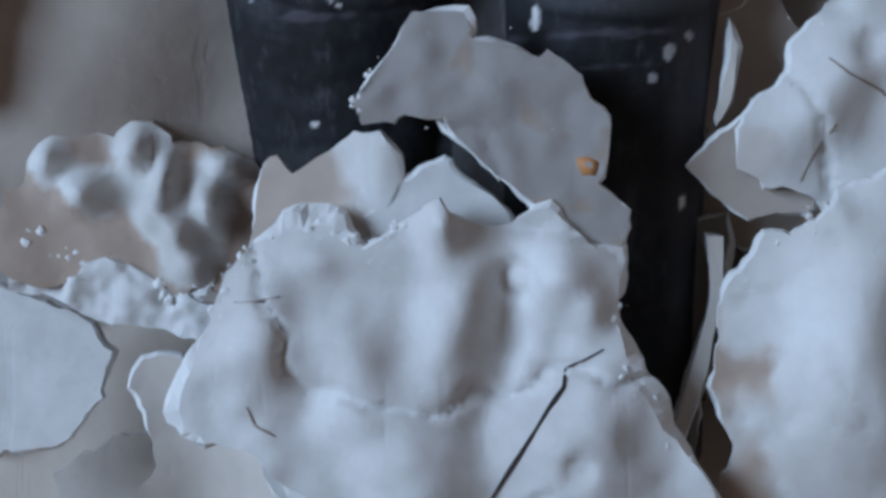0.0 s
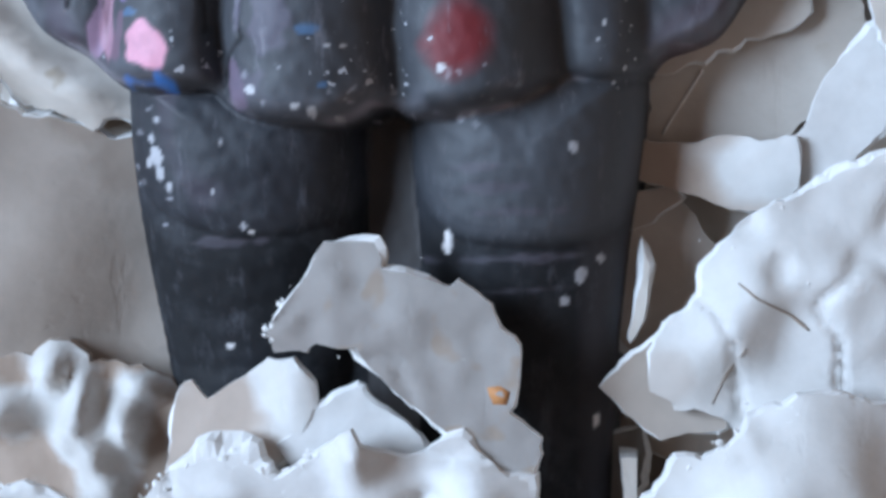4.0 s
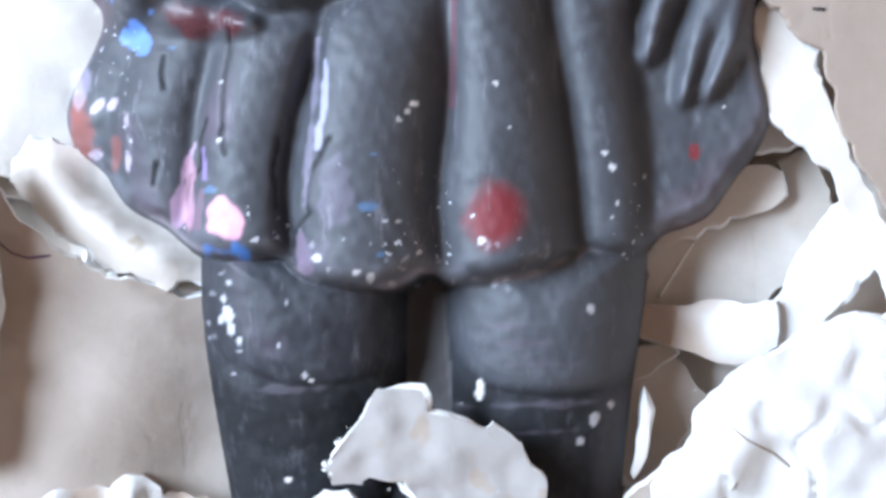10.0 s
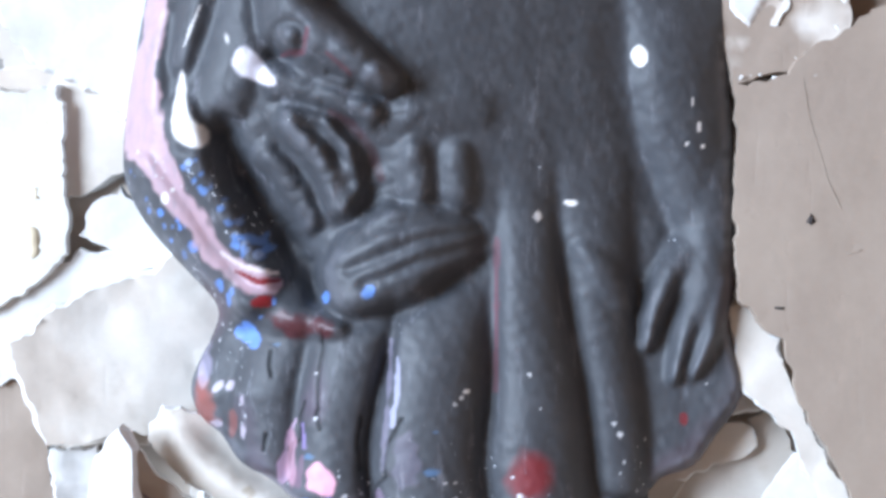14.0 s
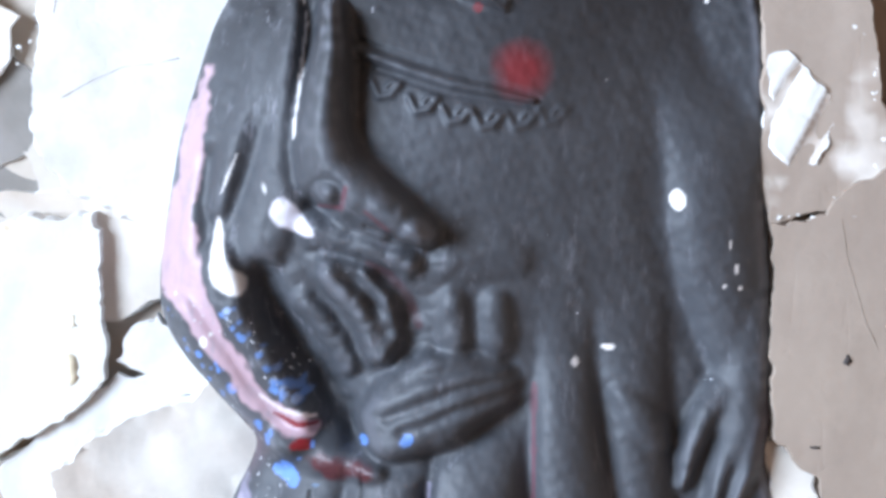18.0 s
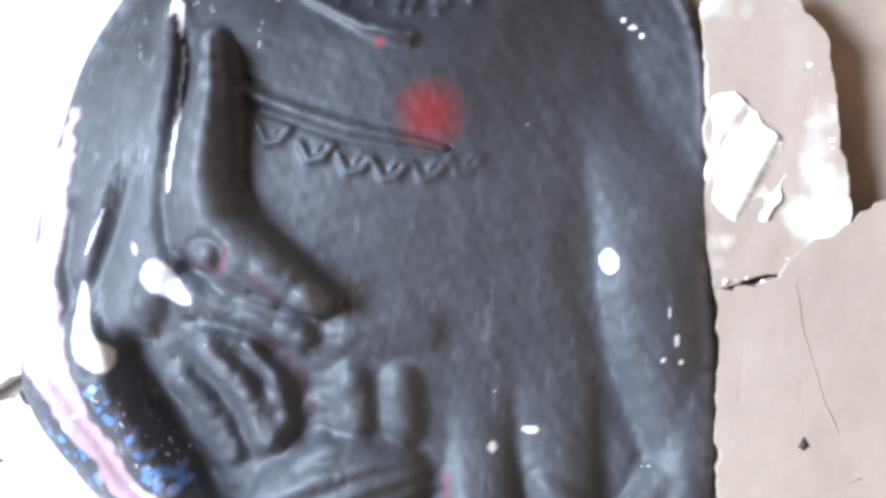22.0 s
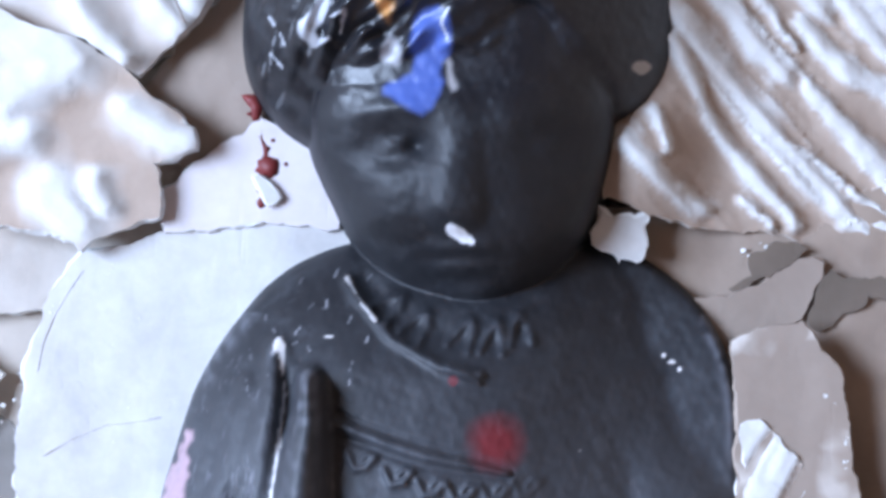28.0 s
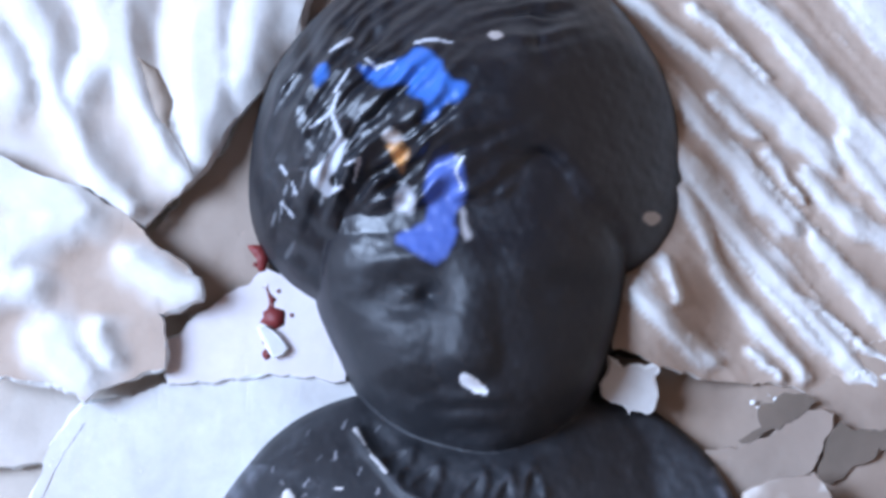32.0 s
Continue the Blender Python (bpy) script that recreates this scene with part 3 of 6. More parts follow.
flake("paint_flake", "bowl-shaped flake with a thin broken rim", [(-4.5, -12.2), (-3.7, -11.0), (-3.84, -10.32), (-4.06, -10.02), (-3.9, -9.68), (-3.72, -9.62), (-3.38, -9.74), (-2.6, -9.6), (-2.6, -10.6), (-2.0, -10.8), (-2.0, -12.2)], 1.3, CREAM, 0.12, (0.0, 0.0), 0.1, curl=0.6, curl_way=(1, 0.3), seed=8)
# flakes along the other side of the legs and skirt
flat_pale = flake("paint_flake", "pale flake lying flat beside the skirt", [(3.2, -4.2), (3.4, -3.2), (4.7, -2.8), (5.3, -2.5), (5.3, -2.1), (5.8, -1.9), (6.1, -2.5), (6.35, -3.1), (5.8, -3.5), (5.1, -4.2), (4.5, -4.2), (3.9, -4.6), (3.3, -4.7)], 0.75, CREAM, 0.10, lump=0.08, seed=12, worn_shaded=0.3)
flake("paint_flake", "narrow bent strip of white paint", [(4.85, -0.1), (5.1, 0.05), (5.8, -0.6), (6.0, -1.5), (6.2, -2.1), (6.6, -2.8), (7.2, -3.7), (7.7, -4.6), (8.4, -6.0), (7.9, -6.0), (7.4, -5.1), (6.8, -4.1), (6.4, -3.2), (6.0, -2.4), (5.5, -1.9), (5.1, -1.5)], 1.7, CREAM, 0.2, lump=0.1, seed=13)
flake("paint_flake", "small white chip beside the skirt", [(4.6, -1.3), (5.5, -1.2), (5.7, -1.8), (4.7, -2.1)], 1.05, WHITE, 0.12, lump=0.05, seed=35)
flake("paint_flake", "cream flake with a bright broken end", [(3.3, -3.3), (4.0, -2.6), (5.0, -2.2), (5.35, -2.45), (5.3, -2.7), (4.6, -2.9), (3.9, -3.2)], 1.0, CREAM, 0.12, lump=0.08, seed=36)
flake("paint_flake", "torn dull tan flake beside the leg", [(2.9, -5.0), (3.2, -5.1), (3.75, -4.95), (4.35, -5.6), (3.7, -6.55), (3.25, -6.8), (2.9, -6.4), (2.85, -5.6)], 0.9, CLOTH, 0.10, (-0.2, 0.0), lump=0.1, seed=37)
folded = flake("paint_flake", "rough white flake with pressed folds", [(3.45, -7.2), (3.52, -6.56), (3.95, -6.1), (4.18, -5.64), (4.48, -5.2), (4.68, -5.06), (4.94, -4.92), (5.24, -4.84), (5.58, -4.7), (5.94, -4.52), (6.3, -4.3), (7.2, -4.2), (7.2, -7.3), (5.5, -7.4), (4.5, -7.75), (4.2, -7.5), (3.76, -7.44)], 1.95, WORN_SHADED_WHITE, 0.2, lump=0.2, scale=0.5, seed=11, worn_shaded=0.3, crease=0.09, cell=0.08, humps=[(4.6, -6.2, 0.5, 0.9, -35, 0.4), (5.8, -6.0, 0.6, 0.7, 20, 0.35)])
bulging = flake("paint_flake", "big bulging white flake", [(3.1, -12.0), (3.44, -10.5), (3.18, -9.8), (3.32, -8.68), (3.54, -8.42), (3.78, -7.96), (4.09, -8.0), (4.4, -7.8), (4.64, -7.44), (5.5, -7.2), (7.2, -7.3), (7.2, -12.0)], 2.2, WORN_SHADED_WHITE, 0.2, lump=0.15, scale=0.4, seed=10, worn_shaded=0.9, bare=0.5, crease=0.04, cell=0.1, humps=[(4.9, -8.7, 0.7, 1.5, -15, 0.7), (5.9, -8.6, 0.45, 1.2, 10, 0.4), (4.5, -7.75, 0.3, 0.25, 0, 0.2), (5.3, -10.0, 0.7, 0.8, 0, 0.35)])
flake("paint_flake", "thin flake standing on its edge", [(3.12, -8.02), (3.3, -8.02), (3.32, -8.72), (3.14, -9.66), (2.82, -10.62), (2.66, -10.62), (3.02, -9.34), (3.16, -8.6)], 1.9, CREAM, 0.9, lump=0.03, chip=0.04, seed=9)
# flakes that lie over the legs
flake("paint_flake", "white flake lying across the shins", [(-2.4, -8.3), (-2.32, -7.66), (-2.22, -7.2), (-2.08, -7.1), (-1.88, -7.32), (-1.42, -7.04), (-1.12, -6.8), (-0.8, -6.82), (-0.6, -7.1), (-0.6, -7.5), (-0.9, -8.0), (-1.4, -8.5), (-2.3, -8.7)], 2.3, WORN_SHADED_WHITE, 0.1, lump=0.12, seed=3, worn_shaded=0.8, bare=0.15, chip=0.05, humps=[(-0.75, -7.1, 0.3, 0.5, 0, 0.2)])
flake("paint_flake", "small bright flake tucked under the arch", [(-1.05, -7.85), (-0.68, -7.58), (-0.56, -7.4), (-0.04, -7.14), (0.03, -7.22), (0.18, -7.35), (0.32, -7.42), (0.62, -7.64), (0.8, -7.95), (0.5, -8.4), (-0.6, -8.4)], 2.4, WHITE, 0.1, lump=0.1, seed=4, chip=0.06, cell=0.08, crease=0.05)
arch = flake("paint_flake", "grey arched flake with a chipped white rim and an orange spot", [(-0.3, -5.4), (0.2, -5.4), (0.3, -5.7), (1.1, -5.92), (1.2, -5.82), (1.6, -6.12), (1.7, -6.4), (1.92, -6.6), (1.92, -7.0), (1.8, -7.4), (2.2, -7.7), (2.2, -7.9), (2.1, -8.2), (1.8, -8.15), (1.2, -7.8), (0.6, -7.3), (0.0, -6.62), (-0.5, -6.6), (-0.6, -6.72), (-1.0, -6.72), (-1.1, -6.5), (-1.0, -6.3), (-0.6, -5.8), (-0.4, -5.4)], 2.7, ARCH, 0.16, lump=0.10, scale=0.9, chip=0.045, seed=2, rim=0.07, cell=0.08, crease=0.05, humps=[(-0.25, -5.95, 0.16, 0.3, 30, 0.07), (0.6, -6.3, 0.3, 0.16, -20, 0.06), (1.3, -6.9, 0.3, 0.35, 0, 0.08), (-0.55, -6.4, 0.2, 0.14, 0, -0.08)])
big_lump = flake("paint_flake", "large lumpy white flake with a long crack", [(-3.08, -10.43), (-3.08, -9.96), (-2.66, -8.75), (-2.6, -8.5), (-2.28, -8.14), (-1.48, -7.93), (-1.28, -7.92), (-1.01, -8.2), (-0.6, -8.0), (-0.25, -7.74), (-0.02, -7.58), (0.19, -7.77), (0.6, -7.92), (0.98, -7.76), (1.24, -7.69), (1.71, -8.08), (2.04, -8.21), (2.12, -9.13), (2.32, -9.78), (2.79, -10.37), (3.19, -10.95), (3.5, -12.2), (0.9, -13.2), (-0.6, -12.2), (-1.6, -11.15), (-2.3, -10.6), (-2.8, -10.55)], 2.75, WHITE, 0.22, lump=0.2, scale=0.6, chip=0.09, seed=1, cell=0.075, rim=0.16, crease=0.11, humps=[(-2.2, -9.3, 0.5, 0.9, 0, 0.4), (-1.0, -9.6, 0.5, 1.0, 12, 0.38), (0.03, -7.85, 0.26, 0.36, 0, 0.55), (0.1, -9.3, 0.45, 1.1, -8, 0.42), (1.42, -8.45, 0.42, 0.45, 0, 0.4), (1.78, -8.9, 0.22, 0.28, 0, 0.2), (1.86, -10.2, 0.5, 0.9, 0, 0.3), (-0.3, -11.2, 0.6, 0.8, 0, 0.3), (-1.5, -8.3, 0.4, 0.25, 0, 0.2), (0.74, -9.1, 0.22, 0.6, 0, -0.25)])

flake("paint_flake", "flat white flake under the scratched one", [(-9.6, -0.9), (-8.2, 0.35), (-7.2, 1.05), (-6.5, 0.85), (-5.9, 0.6), (-5.6, 0.2), (-7.5, -1.4), (-9.4, -1.6)], 0.35, WHITE, 0.15, lump=0.05, seed=54)
crack(flat_pale, [(3.6, -4.1), (3.85, -3.7), (4.1, -3.3)], 0.05, 75, EDGE, 0.012)
smear(pink_flake, "red_stain", "dark red spatter", [(-4.45, 13.1), (-4.2, 13.12), (-4.09, 12.97), (-4.11, 12.72), (-4.2, 12.62), (-4.25, 12.85)], STAIN, 0.006, chip=0.06, seed=61)
smear(pink_flake, "red_stain", "dark red spatter", [(-4.18, 12.36), (-4.03, 12.42), (-3.88, 12.10), (-3.94, 11.96), (-3.74, 11.89), (-3.74, 11.62), (-3.93, 11.51), (-4.2, 11.67), (-4.15, 11.88), (-4.04, 11.99)], STAIN, 0.006, chip=0.06, seed=62)
smear(pink_flake, "red_stain", "dark red spatter", [(-4.1, 11.15), (-4.0, 11.12), (-4.02, 11.0), (-4.12, 11.02)], STAIN, 0.006, chip=0.04, seed=63)
smear(arch, "orange_spot", "small orange spot", [(1.55, -7.1), (1.7, -7.08), (1.82, -7.15), (1.78, -7.3), (1.62, -7.3)], ORANGE, 0.006, chip=0.02, seed=64)
crack(big_lump, [(1.46, -9.56), (1.44, -9.78), (1.26, -10.04), (1.0, -10.48), (0.68, -11.0), (0.5, -11.3)], 0.04, 65, up=0.02)
crack(big_lump, [(1.9, -9.33), (1.68, -9.46), (1.47, -9.56)], 0.018, 76, up=0.015)
crack(big_lump, [(-2.46, -8.84), (-2.18, -8.82), (-1.9, -8.76)], 0.02, 77, HAIR_CRACK, 0.012)
crack(big_lump, [(-2.3, -10.08), (-2.2, -10.3), (-1.96, -10.42)], 0.02, 78, HAIR_CRACK, 0.012)
# brown lines paint in the shade of two pressed folds
crack(folded, [(4.5, -5.88), (4.72, -6.06), (5.12, -6.26), (5.34, -6.44)], 0.03, 79, HAIR_CRACK, 0.012)
crack(folded, [(4.6, -6.66), (4.36, -6.98), (4.2, -7.34)], 0.022, 90, HAIR_CRACK, 0.012)
crack(bulging, [(5.52, -8.76), (5.72, -9.06), (5.75, -9.38)], 0.03, 92, CRACK, 0.012)
flake("paint_flake", "crumbling white strip of plaster along a torn edge", [(-5.4, -8.6), (-4.82, -8.7), (-4.54, -8.62), (-4.28, -8.42), (-3.82, -8.5), (-3.28, -8.8), (-2.86, -9.0), (-2.95, -9.36), (-3.76, -9.2), (-4.82, -8.9), (-5.4, -8.8)], 2.1, EDGE, 0.3, (-0.05, 0.1), 0.16, 1.8, chip=0.07, seed=56, cell=0.05, crease=0.08)
crack(tan_panel, [(6.15, 4.1), (6.25, 3.4), (6.41, 2.85), (6.6, 2.2), (6.83, 1.72)], 0.008, 66, HAIR_CRACK)
crack(tan_panel, [(6.9, 0.93), (7.04, 0.95), (7.2, 1.0)], 0.02, 67, HAIR_CRACK)
smear(tan_panel, "dark_fleck", "small black fleck", [(6.18, 1.5), (6.28, 1.66), (6.36, 1.52), (6.28, 1.44)], CRACK, chip=0.01, seed=68)
smear(tan_panel, "dark_fleck", "small black fleck", [(5.62, -0.02), (5.8, -0.03), (5.78, -0.07), (5.62, -0.06)], CRACK, chip=0.01, seed=69)
crack(round_white, [(-7.45, 9.78), (-7.7, 9.4), (-7.98, 8.93), (-8.2, 8.4), (-8.3, 7.86)], 0.010, 70, HAIR_CRACK)
crack(round_white, [(-8.18, 6.27), (-7.6, 6.6), (-7.01, 6.85), (-6.48, 6.90), (-5.95, 7.01)], 0.010, 71, HAIR_CRACK)
smear(rusty_slab, "rust_stain", "ochre rust stain", [(-8.1, 2.25), (-7.95, 2.2), (-7.9, 1.95), (-8.05, 1.9)], OCHRE, 0.004, chip=0.10, seed=72)
smear(rusty_slab, "rust_stain", "ochre rust stain", [(-8.15, 1.45), (-7.95, 1.4), (-7.9, 1.0), (-8.05, 0.85), (-8.15, 1.1)], OCHRE, 0.004, chip=0.10, seed=73)

flake("paint_flake", "small dull scrap beside the leg", [(2.9, -4.84), (3.8, -4.74), (3.88, -4.9), (3.5, -5.2), (2.9, -5.45)], 0.98, CLOTH, 0.06, lump=0.05, chip=0.05, seed=93, rim=0.02)
flake("paint_flake", "thin white sliver standing beside the leg", [(3.36, -5.4), (3.46, -5.72), (3.38, -6.38), (3.22, -6.66), (3.2, -6.54), (3.36, -5.86)], 1.5, CREAM, 0.3, lump=0.03, chip=0.03, seed=41)
# the stroke paints the lit end white; tan left of it is painted shade
flake("paint_flake", "bright white broken corner of a flake", [(2.9, -4.2), (3.36, -4.16), (3.76, -4.2), (4.52, -4.14), (4.78, -4.2), (5.2, -4.15), (5.25, -4.77), (4.88, -4.98), (4.56, -5.02), (4.17, -4.92), (3.82, -4.84), (3.32, -4.68), (2.9, -4.68)], 1.15, WORN_SHADED_WHITE, 0.14, (0.1, 0.0), 0.06, chip=0.06, seed=42, cell=0.08, worn_shaded=0.9, ridges=(0.1, 0.8, 10), fade=0.5, strokes=[[(4.62, -4.55, 0.42), (5.1, -4.5, 0.45)]])
flake("paint_flake", "beige scrap with a rounded end", [(2.86, -7.18), (3.12, -6.88), (3.54, -6.54), (3.7, -7.0), (4.4, -7.3), (4.38, -7.66), (3.92, -7.72), (3.6, -7.82), (3.34, -7.62)], 1.75, CLOTH, 0.12, lump=0.1, chip=0.05, seed=43, worn_shaded=0.6, bare=0.2)
flake("paint_flake", "dark grey flake sunk beside the shin", [(2.5, -7.82), (3.4, -7.75), (3.2, -9.56), (2.95, -10.8), (2.4, -10.8)], 1.0, GREY, 0.12, (-0.3, 0.0), lump=0.05, seed=44)
flake("paint_flake", "long narrow flake bent at the end", [(5.06, -4.37), (5.22, -4.1), (5.48, -3.6), (5.76, -3.16), (6.1, -2.8), (6.5, -2.5), (6.9, -3.4), (6.38, -3.82), (6.12, -4.22), (5.76, -4.58), (5.45, -4.82), (5.18, -4.86), (4.96, -4.66)], 1.2, WHITE, 0.12, lump=0.06, chip=0.06, seed=46)
flake("paint_flake", "second layer of white paint under the big flake", [(-2.35, -10.4), (-1.2, -10.3), (0.4, -11.6), (0.2, -13.0), (-1.2, -13.0), (-1.9, -11.3)], 2.3, WHITE, 0.15, lump=0.12, chip=0.12, seed=47)
flake("paint_flake", "dusty cream flake deep under the skirt's side", [(2.6, -0.5), (6.8, -0.8), (7.4, -4.5), (7.0, -8.2), (2.9, -8.2), (2.7, -4.0)], 0.25, CREAM, 0.2, lump=0.15, seed=48, worn_shaded=0.6)
flake("paint_flake", "broad dusty flake under the heap", [(-10.2, 9.0), (-2.0, 9.0), (-1.5, 12.5), (-4.0, 13.4), (-10.2, 14.0)], 0.12, CREAM, 0.2, lump=0.08, seed=49, worn_shaded=0.3)
flake("paint_flake", "broad dusty flake under the slabs", [(-10.2, 4.5), (-4.5, 4.5), (-4.0, -2.5), (-10.2, -2.8)], -0.1, CREAM, 0.2, lump=0.08, seed=50, worn_shaded=0.5)
for x, y, r, s in ((-4.3, 12.75, 0.04, 2), (-3.85, 12.25, 0.03, 3), (-4.1, 11.3, 0.05, 4), (-3.6, 11.8, 0.03, 5)):
    if r < 0.09:
        smear(pink_flake, "red_stain", "dark red spatter", [(x - r, y), (x, y - r), (x + r, y), (x, y + r)], STAIN, 0.006, chip=0.04, seed=80 + s)
flake("paint_flake", "narrow white bar along the inner edge of the arch", [(-0.07, -6.68), (0.09, -6.63), (0.73, -7.18), (0.63, -7.34), (0.43, -7.19)], 2.6, WHITE, 0.12, (0.0, 0.0), 0.03, chip=0.03, seed=51, cell=0.08)

flake("paint_flake", "thin white sliver of paint on the pink flake", [(-4.2, 11.56), (-4.09, 11.59), (-3.69, 11.17), (-3.78, 11.08), (-3.93, 11.03), (-4.03, 11.3)], 0.78, WHITE, 0.08, lump=0.02, chip=0.02, seed=52, cell=0.08)
flake("paint_flake", "pale flake filling the gap beside the skirt", [(4.3, 0.6), (5.5, 0.4), (5.9, -1.2), (5.2, -1.9), (4.3, -1.9)], 0.85, CREAM, 0.15, lump=0.08, seed=53)
# crumbs of plaster along the broken edges, and a few on the faces
shed = random.Random(5)
crumb_v, crumb_f = [], []


def crumb(x, y, z, r):
    base = len(crumb_v)
    ring = [(r * shed.uniform(0.5, 1.2) * math.cos(k * 1.257 + 0.4), r * shed.uniform(0.5, 1.2) * math.sin(k * 1.257 + 0.4), r * shed.uniform(-0.3, 0.35)) for k in range(5)]
    crumb_v.extend(((x + a) * CM, (y + b) * CM, (z + c) * CM) for a, b, c in ring + [(0.0, 0.0, r * shed.uniform(0.2, 0.45)), (0.0, 0.0, -0.6 * r)])
    for k in range(5):
        crumb_f.append((base + k, base + (k + 1) % 5, base + 5))
        crumb_f.append((base + (k + 1) % 5, base + k, base + 6))


def crumbs_along(ob, chain, count, spread, big):
    ob_middle = Vector([sum(p[k] for p in chain) / len(chain) for k in (0, 1)]) if spread > 0.2 else 100 * Vector([sum(v.co[k] for v in ob.data.vertices) / len(ob.data.vertices) for k in (0, 1)])
    for _ in range(count):
        i = shed.randrange(len(chain) - 1)
        s = shed.random()
        p = Vector(chain[i]).lerp(Vector(chain[i + 1]), s).lerp(ob_middle, 0.015) + Vector((shed.gauss(0, spread), shed.gauss(0, spread)))
        crumb(p.x, p.y, TOPS[ob.name][1](p) - shed.uniform(0.0, 0.06), 0.8 * big * shed.uniform(0.15, 1.0) ** 2)


crumbs_along(big_lump, [(-2.66, -8.75), (-2.28, -8.14), (-1.48, -7.93), (-1.01, -8.2), (-0.6, -8.0), (-0.1, -7.65)], 90, 0.06, 0.11)
crumbs_along(big_lump, [(-3.08, -10.4), (-3.05, -9.9), (-2.7, -8.9)], 35, 0.05, 0.10)
crumbs_along(big_lump, [(2.0, -8.35), (2.05, -9.13), (2.25, -9.78), (2.7, -10.4), (3.1, -10.95)], 45, 0.035, 0.10)
crumbs_along(big_lump, [(-2.0, -9.0), (0.5, -9.0), (1.8, -8.7), (0.5, -10.5)], 25, 0.5, 0.05)
crumbs_along(knobbly, [(-5.4, -8.2), (-4.6, -8.35), (-3.8, -8.65), (-2.9, -8.8), (-2.5, -8.35)], 110, 0.10, 0.13)
crumbs_along(arch, [(-0.3, -5.45), (-0.8, -5.95), (-1.05, -6.4), (-0.95, -6.65)], 45, 0.05, 0.09)
crumbs_along(arch, [(-0.4, -6.0), (0.5, -6.3), (1.2, -6.6), (1.6, -7.6)], 45, 0.3, 0.045)
crumbs_along(bulging, [(3.3, -9.0), (3.9, -7.95), (4.5, -7.6), (5.3, -7.3)], 70, 0.10, 0.10)
crumbs_along(folded, [(3.5, -6.8), (4.3, -5.6), (5.2, -5.0), (5.6, -6.2)], 50, 0.2, 0.06)
crumbs_along(ridged, [(9.4, 11.35), (7.6, 10.85), (6.4, 10.55), (5.0, 10.1)], 60, 0.08, 0.08)
crumbs_along(crusty, [(4.6, 4.2), (6.1, 4.4), (6.9, 5.1), (6.8, 6.6), (6.4, 8.0)], 60, 0.06, 0.09)
crumbs_along(round_white, [(-9.0, 7.0), (-8.2, 8.9), (-7.4, 9.7), (-6.1, 10.2), (-4.0, 10.4)], 70, 0.06, 0.08)
crumbs_along(round_white, [(-8.4, 7.8), (-7.4, 8.6), (-6.2, 9.2), (-6.5, 6.6)], 60, 0.5, 0.04)
crumbs_along(tan_panel, [(4.9, 4.2), (6.5, 4.2), (9.0, 4.2)], 40, 0.04, 0.06)
tagged(finish("plaster_crumbs", crumb_v, crumb_f, EDGE, False), "loose white crumbs of plaster along broken paint edges", "plaster crumbs", kind="stuff")



# loose small flakes that fill the bed between the large ones
FILL = random.Random(11)
for k in range(90):
    x, y = FILL.uniform(-11, 10.5), FILL.uniform(-14, 20)
    if -5.5 < x < -1.5 and 13.0 < y < 20.0:
        continue
    r = FILL.uniform(0.8, 1.9)
    turn = FILL.uniform(0, 6.28)
    sides = FILL.randint(5, 8)
    ring = [(x + r * FILL.uniform(0.6, 1.1) * math.cos(turn + i * 6.283 / sides), y + r * FILL.uniform(0.6, 1.1) * math.sin(turn + i * 6.283 / sides)) for i in range(sides)]
    flake("paint_flake", "broken flake of dusty wall paint lying deep in the heap", ring, FILL.uniform(-0.7, -0.25) + 0.5 * min(1.0, max(0.0, (y - 1.0) / 5.0)), FILL.choice([WHITE, CREAM, GREY, CREAM]), 0.12,
          (FILL.uniform(-0.12, 0.12), FILL.uniform(-0.12, 0.12)), 0.08, 0.7, seed=200 + k, cell=0.4, bottom=-1.1)


# the dusty bed under the heap
bed_v, bed_f = [], []
NB = 60
for j in range(NB + 1):
    for i in range(NB + 1):
        x, y = -16 + 32 * i / NB, -19 + 44 * j / NB
        bed_v.append((x * CM, y * CM, (-0.85 + 0.65 * min(1.0, max(0.0, (y - 1.0) / 5.0)) + 0.2 * fbm(x, y, 0.35, 77, 4)) * CM))
for j in range(NB):
    for i in range(NB):
        a = j * (NB + 1) + i
        bed_f.append((a, a + 1, a + NB + 2, a + NB + 1))
tagged(finish("ground", bed_v, bed_f, FLOOR), kind="structure")


# ---- the figurine: one plain mesh ----
def sdf(X, Y, poly):
    """Signed distance to a closed outline, positive inside."""
    best = np.full(X.shape, 1e9)
    inside = np.zeros(X.shape, bool)
    n = len(poly)
    for i in range(n):
        (ax, ay), (bx, by) = poly[i], poly[(i + 1) % n]
        ex, ey = bx - ax, by - ay
        s = np.clip(((X - ax) * ex + (Y - ay) * ey) / (ex * ex + ey * ey + 1e-12), 0, 1)
        best = np.minimum(best, (X - ax - s * ex) ** 2 + (Y - ay - s * ey) ** 2)
        if ay != by:
            cross = ((ay > Y) != (by > Y)) & (X < (bx - ax) * (Y - ay) / (by - ay) + ax)
            inside ^= cross
    d = np.sqrt(best)
    return np.where(inside, d, -d)


def rounded(points, times=3):
    """Corner cutting."""
    for _ in range(times):
        out = []
        for i in range(len(points)):
            (ax, ay), (bx, by) = points[i], points[(i + 1) % len(points)]
            out += [(0.75 * ax + 0.25 * bx, 0.75 * ay + 0.25 * by), (0.25 * ax + 0.75 * bx, 0.25 * ay + 0.75 * by)]
        points = out
    return points


